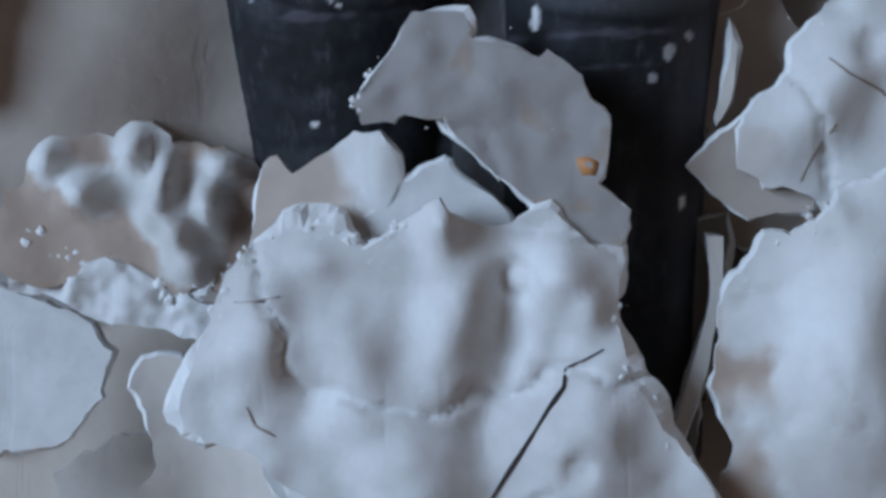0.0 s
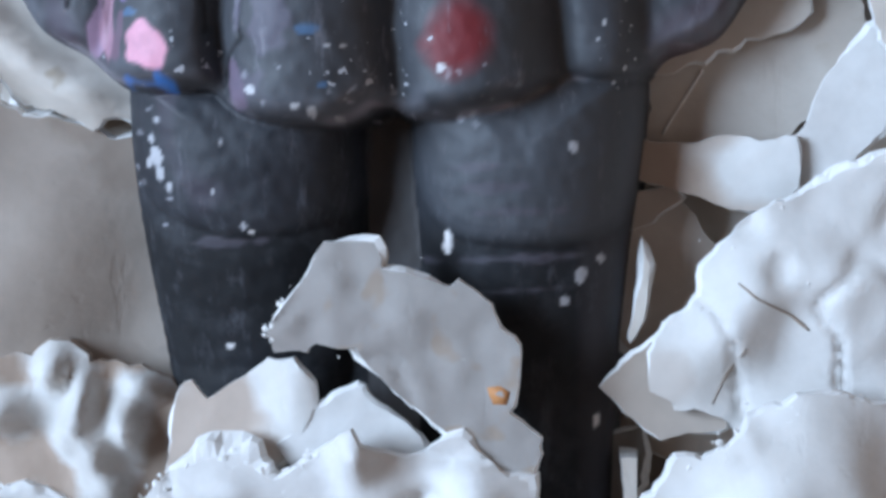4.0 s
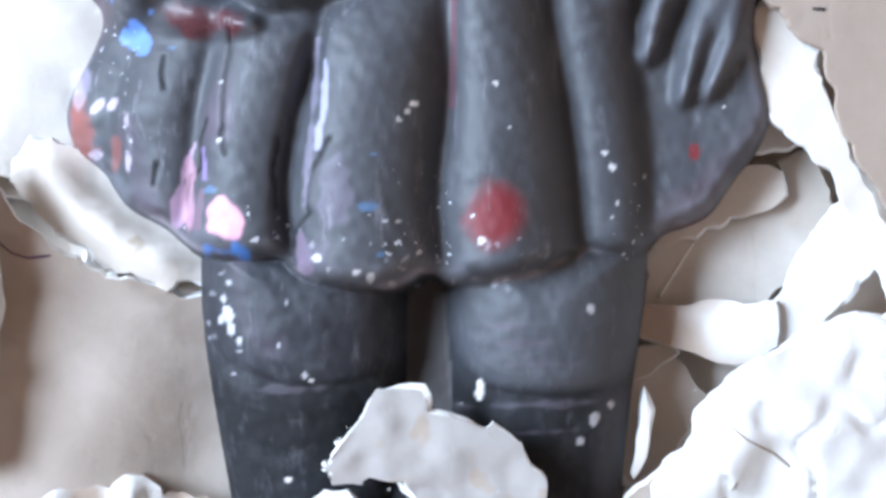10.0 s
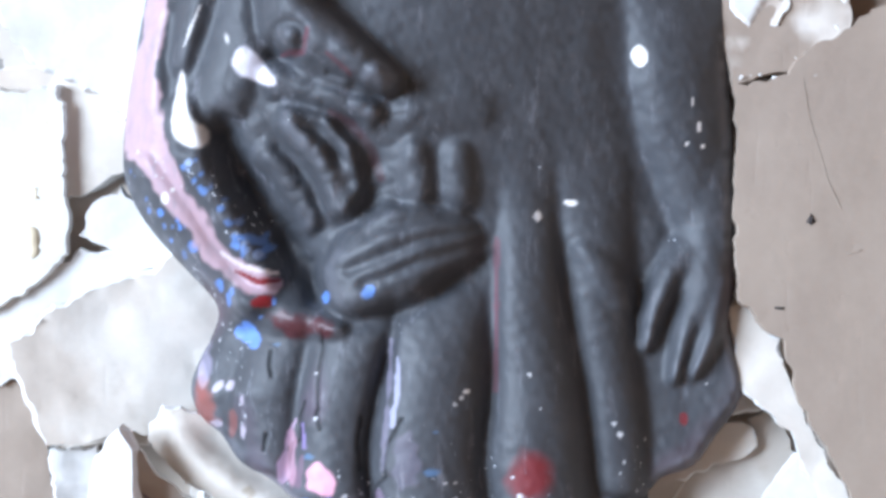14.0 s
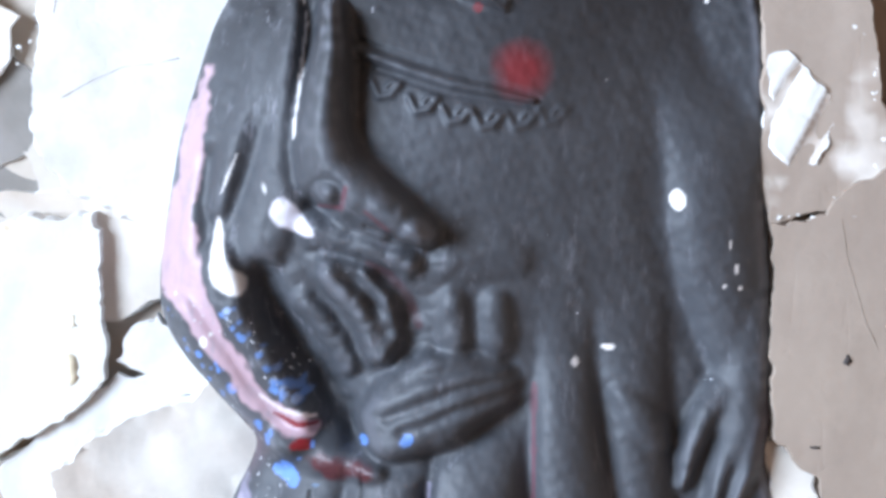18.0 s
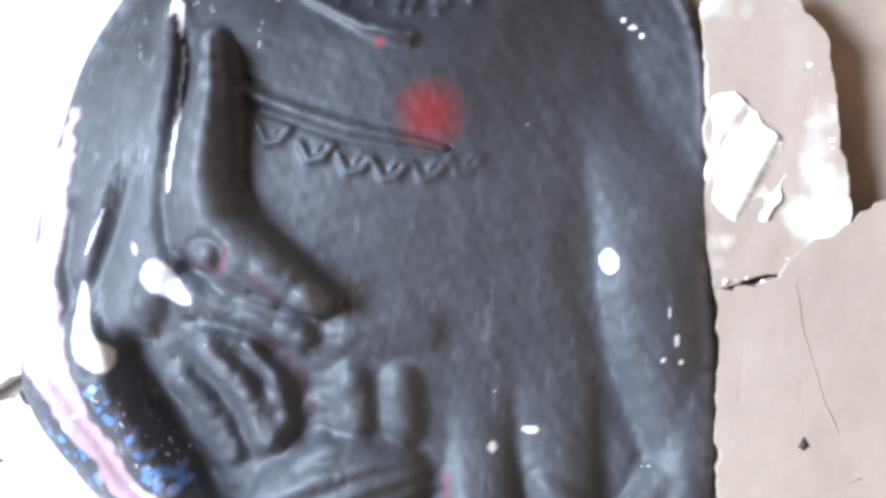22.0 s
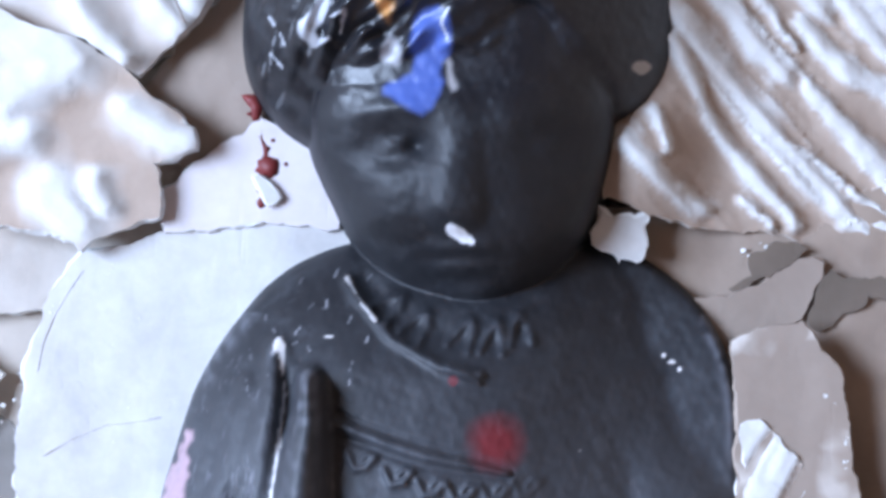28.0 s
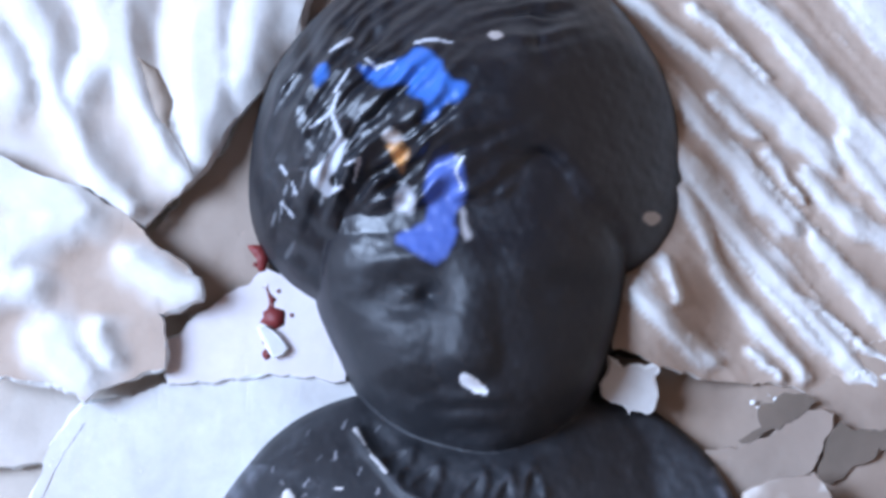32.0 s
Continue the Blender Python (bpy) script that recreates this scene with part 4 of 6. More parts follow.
def dome(d, low, high, width, drop=7.0):
    """Height over an outline: rounded up from low at the rim to high, falling steeply outside."""
    s = np.clip(d / width, 0, 1)
    return np.where(d > 0, low + (high - low) * np.sqrt(np.maximum(0, 1 - (1 - s) ** 2)), low + drop * d)


def smax(a, b, k):
    h = np.clip(0.5 + 0.5 * (a - b) / k, 0, 1)
    return b * (1 - h) + a * h + k * h * (1 - h)


def capsule(X, Y, points):
    """Distance to a chain of (x, y, radius), as a fraction of the radius, and the way along it."""
    best = np.full(X.shape, 1e9)
    for (ax, ay, ar), (bx, by, br) in zip(points, points[1:]):
        ex, ey = bx - ax, by - ay
        s = np.clip(((X - ax) * ex + (Y - ay) * ey) / (ex * ex + ey * ey + 1e-12), 0, 1)
        best = np.minimum(best, np.hypot(X - ax - s * ex, Y - ay - s * ey) / (ar + (br - ar) * s))
    return best


def tube(X, Y, points, high):
    """A rounded raised form along a chain."""
    q = capsule(X, Y, points)
    return high * np.sqrt(np.maximum(0, 1 - np.minimum(q, 1) ** 2)), q


def wave(X, Y, scale, seed):
    """Cheap smooth noise on the whole grid."""
    rs = np.random.RandomState(seed)
    total = np.zeros(X.shape)
    for k in range(14):
        a, p, f = rs.uniform(0, 6.283), rs.uniform(0, 6.283), scale * rs.uniform(0.6, 2.2)
        total += np.sin(f * (X * math.cos(a) + Y * math.sin(a)) + p) / 14**0.5
    return total


STEP = 0.036
gx, gy = np.arange(-7.0, 6.0, STEP), np.arange(-13.0, 19.6, STEP)
X, Y = np.meshgrid(gx, gy)

SIDE_L = [(-2.2, 10.4), (-2.8, 10.25), (-3.4, 10.0), (-4.0, 9.55), (-4.4, 9.05), (-4.8, 8.5), (-5.2, 7.8), (-5.45, 7.1), (-5.65, 6.4), (-5.85, 5.8), (-5.98, 5.2), (-6.12, 4.35), (-6.27, 3.5), (-6.34, 2.8), (-6.32, 2.3), (-6.0, 1.6),
          (-5.4, 0.9), (-4.85, 0.35), (-4.5, -0.05), (-4.65, -0.55), (-4.9, -1.0), (-5.1, -1.5), (-4.98, -1.95)]
SIDE_R = [(5.12, -1.65), (5.2, -1.4), (5.0, -0.8), (4.9, -0.35), (4.98, 0.15), (5.0, 1.1), (5.0, 2.1), (4.95, 3.2), (4.88, 4.3), (4.87, 5.3), (4.87, 6.3), (4.85, 7.3), (4.75, 8.0), (4.55, 8.6), (4.2, 9.2), (3.85, 9.55), (3.4, 9.9), (2.9, 10.2), (2.0, 10.4)]
HEM = [(-4.75, -2.15), (-4.4, -2.35), (-4.2, -2.68), (-4.0, -2.9), (-3.5, -3.1), (-3.2, -3.35), (-2.95, -3.55), (-2.3, -3.64), (-1.75, -3.58), (-1.66, -3.72), (-1.4, -3.9), (-0.9, -4.02), (-0.3, -4.04), (0.02, -3.93), (0.2, -3.78), (0.4, -3.8), (0.55, -3.92), (1.2, -3.95), (1.8, -3.84),
       (2.25, -3.62), (2.5, -3.5), (2.8, -3.58), (3.2, -3.5), (3.45, -3.32), (3.6, -3.12), (4.0, -3.02), (4.3, -2.88), (4.62, -2.35), (4.9, -2.05)]
BODY = rounded(SIDE_L + HEM + SIDE_R, 2)
LEG_A = rounded([(-3.0, -3.0), (-3.0, -4.4), (-2.8, -5.7), (-2.5, -7.2), (-2.3, -9.0), (-2.2, -12.5), (-0.5, -12.5), (-0.4, -8.0), (-0.1, -5.6), (0.0, -4.2), (0.0, -3.0)], 2)
LEG_B = rounded([(0.5, -3.0), (0.5, -4.4), (0.62, -5.6), (0.95, -7.2), (1.1, -9.0), (1.1, -12.5), (2.9, -12.5), (2.95, -8.0), (3.15, -5.6), (3.35, -4.3), (3.4, -3.0)], 2)
HAIR = rounded([(-2.6, 17.9), (-3.75, 16.7), (-4.2, 15.6), (-4.35, 14.2), (-4.2, 13.3), (-3.7, 12.55), (-2.9, 12.05), (-1.5, 11.4), (1.4, 11.4), (2.6, 12.1),
                (3.3, 12.6), (3.75, 13.4), (3.7, 14.6), (3.6, 15.7), (3.2, 16.8), (2.3, 17.9), (1.0, 18.6), (-1.2, 18.6)], 2)
FACE = rounded([(-2.9, 13.5), (-3.0, 12.2), (-2.75, 11.4), (-2.3, 10.4), (-1.6, 9.6), (-0.6, 9.05), (0.5, 8.95), (1.3, 9.4), (1.95, 10.2), (2.3, 11.0), (2.6, 12.0), (2.6, 13.5), (1.5, 15.0), (-1.5, 15.0)], 2)

# trunk: sides rounded, hem cut off
EXT = rounded(SIDE_L + [(-4.7, -2.6), (-4.6, -7.5), (4.6, -7.5), (4.9, -2.8)] + SIDE_R, 2)
d_body, d_ext = sdf(X, Y, BODY), sdf(X, Y, EXT)
front = np.interp(Y, [-5, -3.5, -1, 1.5, 3.5, 5.5, 8.0, 9.3, 10.5], [2.7, 2.75, 2.8, 2.95, 3.4, 3.65, 3.45, 2.8, 2.1])
low_rim = np.interp(X, [-6.0, -3.0, 2.0, 4.5], [0.9, 0.9, 1.7, 1.7]) - 0.5 * np.clip((Y - 7.5) / 2.0, 0, 1)
# the figure leans: its far half falls away evenly from the ridge
lean = np.interp(Y, [-4.0, 1.0, 5.0, 7.0, 8.5, 10.0], [0.25, 0.30, 0.37, 0.48, 0.54, 0.45])
body = -smax(-dome(d_ext, low_rim, front, 4.9), -np.maximum(front + 0.1 - lean * (X + 0.3), low_rim), 0.5)
body = np.where(d_ext > 0, body, dome(d_ext, low_rim, front, 4.9))
soft_rim = np.clip(d_body / 0.2, 0, 1)


def swell(points, high, power=1.0):
    """A raised form with a soft foot along a chain of (x, y, radius)."""
    q = capsule(X, Y, points)
    return 0.68 * high * np.maximum(0, 1 - np.minimum(q, 1) ** 2) ** max(power, 0.8), q


def trench(q, at, wide, deep):
    return 0.5 * deep * np.exp(-(((q - at) / (1.5 * wide)) ** 2))


# pleats of the skirt: rounded folds between valleys that fan out to the hem
fade = np.clip((3.3 - Y) / 3.2, 0, 1)
fade = fade * fade * (3 - 2 * fade)
calm_side = np.clip((0.75 - X) / 0.3, 0, 1)
fade = fade * (1 - calm_side) + np.minimum(fade, np.clip((0.35 - Y) / 1.3, 0, 1) ** 0.8) * calm_side
VALLEYS = [([-4, 2], [-6.4, -6.4]), ([-2.4, -1.6, -1.0, 0.0], [-4.1, -4.2, -4.0, -3.8]), ([-3.1, -2.8, -2.2, -1.5, -0.5], [-3.2, -3.1, -3.0, -2.9, -2.75]), ([-3.6, -2.9, -2.2, -1.2, -0.2], [-1.62, -1.68, -1.6, -1.42, -1.2]),
           ([-3.7, -2.8, -1.7, -0.2, 1.5], [0.48, 0.45, 0.5, 0.53, 0.6]), ([-3.6, -2.8, -1.7, -0.2, 1.5], [2.5, 2.4, 2.2, 2.0, 1.7]), ([-3.2, -1.7, -0.7, 0.5], [3.35, 3.3, 3.2, 3.1]), ([-4, 2], [6.0, 6.0])]
lines = [np.interp(Y, ys, xs) + 0.03 * np.sin(2.1 * Y + k) for k, (ys, xs) in enumerate(VALLEYS)]
pleat = np.zeros(X.shape)
for k, (xa, xb) in enumerate(zip(lines, lines[1:])):
    s = (X - xa) / (xb - xa)
    inside = (s >= 0) & (s <= 1)
    pleat = np.where(inside, (0.25, 0.6, 0.7, 0.85, 0.8, 0.75, 0.25)[k] * np.minimum(np.where(X > 0.45, 0.80, 0.66), np.where(X > 0.45, 0.44, 0.38) * (xb - xa)) * np.maximum(0, 1 - (1.08 * (2 * s - 1)) ** 2) ** 0.62, pleat)
# the torn seam between two pleats
seam = np.exp(-(((X - lines[3]) / 0.10) ** 2)) * np.clip((0.1 - Y) / 0.4, 0, 1)
pleat = pleat - 0.18 * seam * np.clip(0.75 + 0.4 * wave(X, Y, 3.0, 56), 0, 1.3) + 0.10 * np.exp(-(((X - lines[3] - 0.17) / 0.08) ** 2)) * np.clip(wave(X, Y, 4.0, 57), 0, 1.2)
body = body + fade * pleat * soft_rim
# an almond fold high on the skirt
almond, q = swell([(2.15, 1.0, 0.2), (2.55, 0.55, 0.36), (2.95, 0.1, 0.25)], 0.18)
body = body + almond - trench(q, 1.15, 0.2, 0.08) * (Y < 2.2)

# the straight arm, with a soft valley beside it, and its fingers
arm_r, q = swell([(3.6, 8.4, 1.2), (3.9, 6.0, 1.0), (3.97, 4.1, 0.97), (4.1, 3.1, 0.9), (4.25, 2.3, 0.76), (4.42, 1.5, 0.62), (4.45, 0.9, 0.55), (4.3, 0.3, 0.45)], 0.62, 0.7)
gate = np.clip((7.2 - Y) / 3.0, 0, 1)
arm_r = arm_r * gate
body = body - trench(q, 1.12, 0.25, 0.2) * gate * (X < 4.2) * np.clip((Y - 0.6) / 1.0, 0, 1)
for chain in ([(4.1, 0.95, 0.42), (3.72, 0.5, 0.32), (3.43, -0.1, 0.24), (3.3, -0.75, 0.13)], [(4.45, 0.5, 0.4), (4.05, -0.4, 0.26), (3.92, -0.9, 0.2), (3.82, -1.3, 0.13)], [(4.62, 0.4, 0.35), (4.47, -0.5, 0.22), (4.27, -1.0, 0.16), (4.15, -1.25, 0.1)]):
    finger, q = swell(chain, 0.55, 0.7)
    arm_r = np.maximum(arm_r, finger)
    body = body - trench(q, 1.25, 0.2, 0.06)
body = body + arm_r

# the bent arm: upper arm, then the sleeve in two long folds with a flat strip between them
arm_l, q_arm = swell([(-4.2, 8.0, 1.1), (-4.95, 6.0, 0.85), (-5.5, 4.0, 0.75), (-5.4, 2.9, 0.85), (-4.95, 1.9, 0.85), (-4.3, 0.95, 0.75), (-3.75, 0.3, 0.5)], 0.6, 0.7)
gate_l = np.clip((8.0 - Y) / 2.5, 0, 1)
body = body + arm_l * gate_l
for chain, high in (([(-4.95, 3.4, 0.35), (-4.77, 2.70, 0.45), (-4.42, 2.10, 0.5), (-4.05, 1.53, 0.5), (-3.68, 1.02, 0.45), (-3.42, 0.66, 0.35)], 0.5), ([(-5.75, 2.5, 0.3), (-5.5, 1.95, 0.42), (-5.2, 1.5, 0.45), (-4.85, 0.95, 0.42), (-4.42, 0.4, 0.4), (-3.95, -0.1, 0.35)], 0.45),
                    ([(-3.9, 0.0, 0.35), (-3.3, -0.12, 0.4), (-2.6, -0.3, 0.32), (-2.2, -0.38, 0.2)], 0.45)):
    fold, q = swell(chain, high, 0.7)
    body = body + fold
body = body - 0.25 * np.exp(-(((capsule(X, Y, [(-5.15, 5.2, 0.2), (-5.2, 3.6, 0.2), (-4.9, 2.9, 0.15)])) / 1.0) ** 2))

# the dark hollow beside the sleeve, with two folded lobes lying in it
hollow = np.exp(-((capsule(X, Y, [(-4.2, 3.2, 0.2), (-4.0, 2.6, 0.32), (-3.55, 1.85, 0.36), (-3.05, 1.08, 0.42), (-2.72, 0.55, 0.34), (-2.62, 0.2, 0.2)])) ** 2))
body = body - 0.5 * hollow
body = body - 0.12 * np.exp(-((((X + 2.9) / 0.9) ** 2 + ((Y - 1.9) / 1.1) ** 2) ** 1.5))
for chain, high in (([(-3.5, 2.55, 0.34), (-3.1, 2.05, 0.46), (-2.8, 1.55, 0.32)], 0.42), ([(-3.0, 3.2, 0.24), (-2.62, 2.75, 0.3), (-2.3, 2.25, 0.32), (-2.18, 1.75, 0.24)], 0.75), ([(-3.1, 3.45, 0.12), (-2.45, 3.25, 0.16), (-2.0, 2.75, 0.18), (-1.85, 2.1, 0.18), (-2.0, 1.6, 0.12)], 0.45)):
    lobe, q = swell(chain, high, 0.7)
    body = body + lobe - trench(q, 1.2, 0.2, 0.08)
body = body - 0.12 * np.exp(-(capsule(X, Y, [(-2.38, 3.44, 0.08), (-1.94, 3.18, 0.14), (-1.62, 2.80, 0.18), (-1.44, 2.20, 0.16), (-1.6, 1.75, 0.1)]) ** 2))

# the resting hand, with creases between its fingers
PALM = rounded([(-2.62, 0.50), (-2.30, -0.10), (-1.90, -0.22), (-0.77, 0.08), (-0.33, 0.46), (0.40, 0.9), (0.40, 1.57), (-0.64, 1.78), (-1.33, 1.80), (-1.77, 1.54), (-2.17, 1.26), (-2.55, 0.75)], 2)
d_palm = sdf(X, Y, PALM)
body = body + np.where(d_palm > 0, 0.7 * np.sqrt(np.clip(1 - (1 - np.clip(d_palm / 0.8, 0, 1)) ** 2, 0, 1)), 0.0) * np.interp(X, [-2.6, -1.6, -0.6, 0.4], [0.9, 1.0, 0.95, 0.6])
body = body - 0.14 * np.exp(-(((d_palm + 0.12) / 0.14) ** 2)) * (Y < 0.9)
for chain, deep in (([(-2.0, 0.64, 0.06), (-1.52, 0.82, 0.07), (-0.77, 1.13, 0.07), (0.3, 1.36, 0.06)], 0.20), ([(-1.75, 0.40, 0.05), (-1.27, 0.56, 0.06), (-0.64, 0.82, 0.07), (0.36, 1.12, 0.06)], 0.18),
                    ([(-1.75, 1.22, 0.05), (-1.39, 1.38, 0.06), (-0.64, 1.52, 0.06), (0.24, 1.56, 0.05)], 0.15)):
    body = body - deep * np.exp(-((capsule(X, Y, chain) / 1.4) ** 2))
for cx, cy in ((-0.80, 2.35), (-0.04, 2.3)):
    knob, q = swell([(cx - 0.02, cy + 0.35, 0.3), (cx + 0.02, cy - 0.3, 0.34)], 0.36, 0.8)
    body = body + knob

# what the arm holds: a smooth long-necked form, with a sleeve fold behind it
sleeve, q = swell([(-3.56, 8.36, 0.25), (-3.72, 6.95, 0.35), (-3.85, 5.54, 0.5), (-3.95, 4.6, 0.65), (-4.3, 3.7, 0.6)], 0.5, 0.8)
body = body + sleeve
fold, q = swell([(-4.1, 7.67, 0.25), (-4.31, 6.35, 0.3), (-4.72, 5.14, 0.3), (-5.0, 4.34, 0.25)], 0.22)
body = body + fold - trench(q, 1.2, 0.25, 0.10)
neck, q_neck = swell([(-2.92, 7.85, 0.22), (-2.9, 7.1, 0.36), (-3.02, 6.4, 0.46), (-3.08, 5.7, 0.52), (-2.92, 5.0, 0.62), (-2.45, 4.62, 0.6), (-1.85, 4.25, 0.46), (-1.35, 3.95, 0.3)], 1.45, 0.6)
body = body + neck - trench(q_neck, 1.12, 0.12, 0.15)
slit = capsule(X, Y, [(-3.5, 8.35, 0.06), (-3.35, 7.6, 0.05), (-3.45, 6.6, 0.05), (-3.55, 5.6, 0.05)])
body = body - 0.28 * np.exp(-(slit**2))
knob, q = swell([(-2.98, 4.62, 0.2), (-2.95, 4.58, 0.2)], 0.16)
body = body + knob - trench(q, 1.35, 0.3, 0.1)
jaw, q = swell([(-3.2, 3.95, 0.35), (-2.4, 3.75, 0.35), (-1.6, 3.4, 0.28)], 0.45, 0.7)
body = body + jaw - trench(q, 1.15, 0.15, 0.08)
belt, q = swell([(-0.75, 3.4, 0.45), (0.0, 3.55, 0.5), (0.25, 3.45, 0.4)], 0.18)
body = body + belt



def soften(field, times):
    """Rounds a height field off, as a casting from a worn mould."""
    for _ in range(times):
        field = 0.5 * field + 0.25 * (np.roll(field, 1, 0) + np.roll(field, -1, 0))
        field = 0.5 * field + 0.25 * (np.roll(field, 1, 1) + np.roll(field, -1, 1))
    return field


body = soften(body, 8)

# relief bands of the blouse: a cord and small lozenges under it
cord = capsule(X, Y, [(-2.45, 7.08, 0.08), (-1.9, 6.88, 0.08), (-1.4, 6.7, 0.08), (-0.8, 6.52, 0.08), (-0.2, 6.4, 0.07), (0.6, 6.22, 0.04)])
body = body + 0.10 * np.exp(-(cord**2)) - 0.05 * np.exp(-(((cord - 2.2) / 0.8) ** 2))
for cx, cy, tall in ((-1.95, 6.42, 0.10), (-1.3, 6.16, 0.10), (-0.72, 5.98, 0.09), (-0.18, 5.88, 0.08), (0.4, 5.88, 0.05), (0.95, 5.95, 0.035)):
    scroll = capsule(X, Y, [(cx - 0.27, cy + 0.14, 0.05), (cx - 0.14, cy - 0.12, 0.07), (cx + 0.06, cy - 0.08, 0.08), (cx + 0.22, cy + 0.10, 0.07), (cx + 0.08, cy + 0.14, 0.05), (cx - 0.02, cy + 0.04, 0.04)])
    body = body + tall * np.exp(-(scroll**2))
# small crisp relief where the arm holds its load
busy = np.exp(-((((X + 2.6) / 2.0) ** 2 + ((Y - 2.6) / 2.2) ** 2) ** 2))
body = body + busy * (0.035 * wave(X, Y, 4.5, 81) + 0.03 * np.abs(wave(X, Y, 7.5, 82)))
ring = np.hypot(X + 2.98, Y - 4.60)
body = body + 0.13 * np.exp(-((ring / 0.15) ** 2)) - 0.08 * np.exp(-(((ring - 0.28) / 0.09) ** 2))
snout = np.exp(-(((X + 1.55) / 0.45) ** 2 + ((Y - 4.05) / 0.35) ** 2))
body = body + 0.03 * snout * np.sin(17 * (X * 0.8 - Y * 0.6))
mouth = capsule(X, Y, [(-2.3, 4.05, 0.05), (-1.8, 3.85, 0.05), (-1.4, 3.65, 0.04)])
body = body - 0.12 * np.exp(-(mouth**2))
collar = capsule(X, Y, [(-2.35, 9.6, 0.11), (-2.1, 9.25, 0.11), (-1.51, 8.6, 0.11), (-0.61, 8.1, 0.11), (0.1, 7.95, 0.08)])
body = body + 0.15 * np.exp(-(collar**2))
body = body - 0.10 * np.exp(-((capsule(X, Y, [(-2.05, 9.65, 0.15), (-1.55, 9.1, 0.2), (-0.95, 8.72, 0.22), (-0.1, 8.5, 0.22), (0.6, 8.5, 0.2), (0.9, 8.8, 0.15)])) ** 2))
for cx, cy, turn in ((-1.5, 9.15, -35), (-0.98, 8.82, -20), (-0.15, 8.66, -10), (0.38, 8.6, 5), (0.85, 8.75, 20)):
    c, sn = math.cos(radians(turn)), math.sin(radians(turn))
    arch_line = [(cx + u * c - v * sn, cy + u * sn + v * c, w) for u, v, w in ((-0.30, -0.22, 0.06), (-0.10, 0.12, 0.08), (0.04, 0.24, 0.10), (0.12, 0.02, 0.10), (0.10, -0.28, 0.07))]
    body = body + 0.085 * np.exp(-((capsule(X, Y, arch_line) / 1.2) ** 2))
loose_end = capsule(X, Y, [(-0.45, 8.05, 0.08), (-0.15, 7.92, 0.09), (0.1, 7.8, 0.04)])
body = body + 0.10 * np.exp(-(loose_end**2))

# the hem and the sides end in a small rounded rim
edge = np.clip(d_body / 0.2, 0, 1)
body = np.where(d_body > 0, body - 0.25 * (1 - np.sqrt(np.maximum(0, 1 - (1 - edge) ** 2))), body - 0.25 + 9.0 * d_body)

# legs, with the bottoms of the short trousers a step higher, and a web between
web = np.where((X > -1.0) & (X < 1.4) & (Y < -2.5) & (Y > -12.4), 1.25, -3.0)
leg_a = dome(sdf(X, Y, LEG_A), 1.2, np.interp(Y, [-12, -7, -5.6, -4.5, -3], [1.5, 1.75, 2.2, 2.35, 2.4]), 1.35, 9.0)
leg_b = dome(sdf(X, Y, LEG_B), 1.2, np.interp(Y, [-12, -7, -5.6, -4.5, -3], [1.5, 1.75, 2.2, 2.4, 2.4]), 1.35, 9.0)
CUFF_A = rounded([(-3.4, -2.8), (-3.1, -4.2), (-2.8, -4.7), (-2.55, -5.05), (-2.1, -5.25), (-1.5, -5.36), (-0.8, -5.34), (-0.05, -5.1), (0.2, -4.4), (0.2, -2.8)], 2)
CUFF_B = rounded([(0.3, -2.8), (0.5, -4.4), (0.7, -5.0), (0.95, -5.3), (1.3, -5.42), (2.0, -5.48), (2.7, -5.44), (3.25, -5.15), (3.5, -4.2), (3.6, -2.8)], 2)
leg_a = leg_a + 0.10 * np.clip(sdf(X, Y, CUFF_A) / 0.25, 0, 1) ** 0.6
leg_b = leg_b + 0.10 * np.clip(sdf(X, Y, CUFF_B) / 0.25, 0, 1) ** 0.6

# head: face under a cap of hair
d_hair, d_face = sdf(X, Y, HAIR), sdf(X, Y, FACE)
skull = dome(d_hair, np.interp(X, [0.0, 3.0], [1.4, 0.7]), np.interp(Y, [11.8, 13, 14.2, 16, 18.6], [2.6, 3.6, 4.75, 4.7, 3.3]), 3.8)
flow = Y - 0.5 * X + 0.72 * np.log1p(np.exp((-X - 2.0) / 0.6)) + 0.20 * wave(X, Y, 1.3, 5) + 0.05 * wave(X, Y, 5.0, 15)
strand = 0.10 * (1 - 2 * np.abs(np.sin(3.9 * flow))) + 0.08 * (1 - 2 * np.abs(np.sin(8.6 * flow + 0.8 * wave(X, Y, 2.0, 12)))) + 0.03 * wave(X, Y, 8.0, 16)
strand = strand * np.clip((1.9 - X) / 1.0, 0.15, 1) - 0.16 * np.exp(-((capsule(X, Y, [(0.85, 16.6, 0.1), (1.0, 15.6, 0.13), (1.25, 14.9, 0.13), (1.9, 14.4, 0.1)])) ** 2))
curls = (0.15 * np.abs(wave(X, Y, 3.2, 8)) + 0.08 * wave(X, Y, 6.0, 9)) * np.clip((0.6 - X) / 1.2, 0.2, 1)
at_side = np.clip((np.abs(X + 0.3) - 1.9) / 1.0, 0, 1)
at_front = np.exp(-(((Y - 13.7) / 0.6) ** 2))
rough_hair = strand * (1 - 0.6 * at_side) * np.clip(0.55 + 0.6 * wave(X, Y, 1.1, 17), 0.15, 1.1) + curls * np.clip(at_side + at_front, 0, 1)
skull = skull + rough_hair * np.clip(d_hair / 0.3, 0, 1) * np.clip((Y - 11.9) / 0.5, 0, 1)
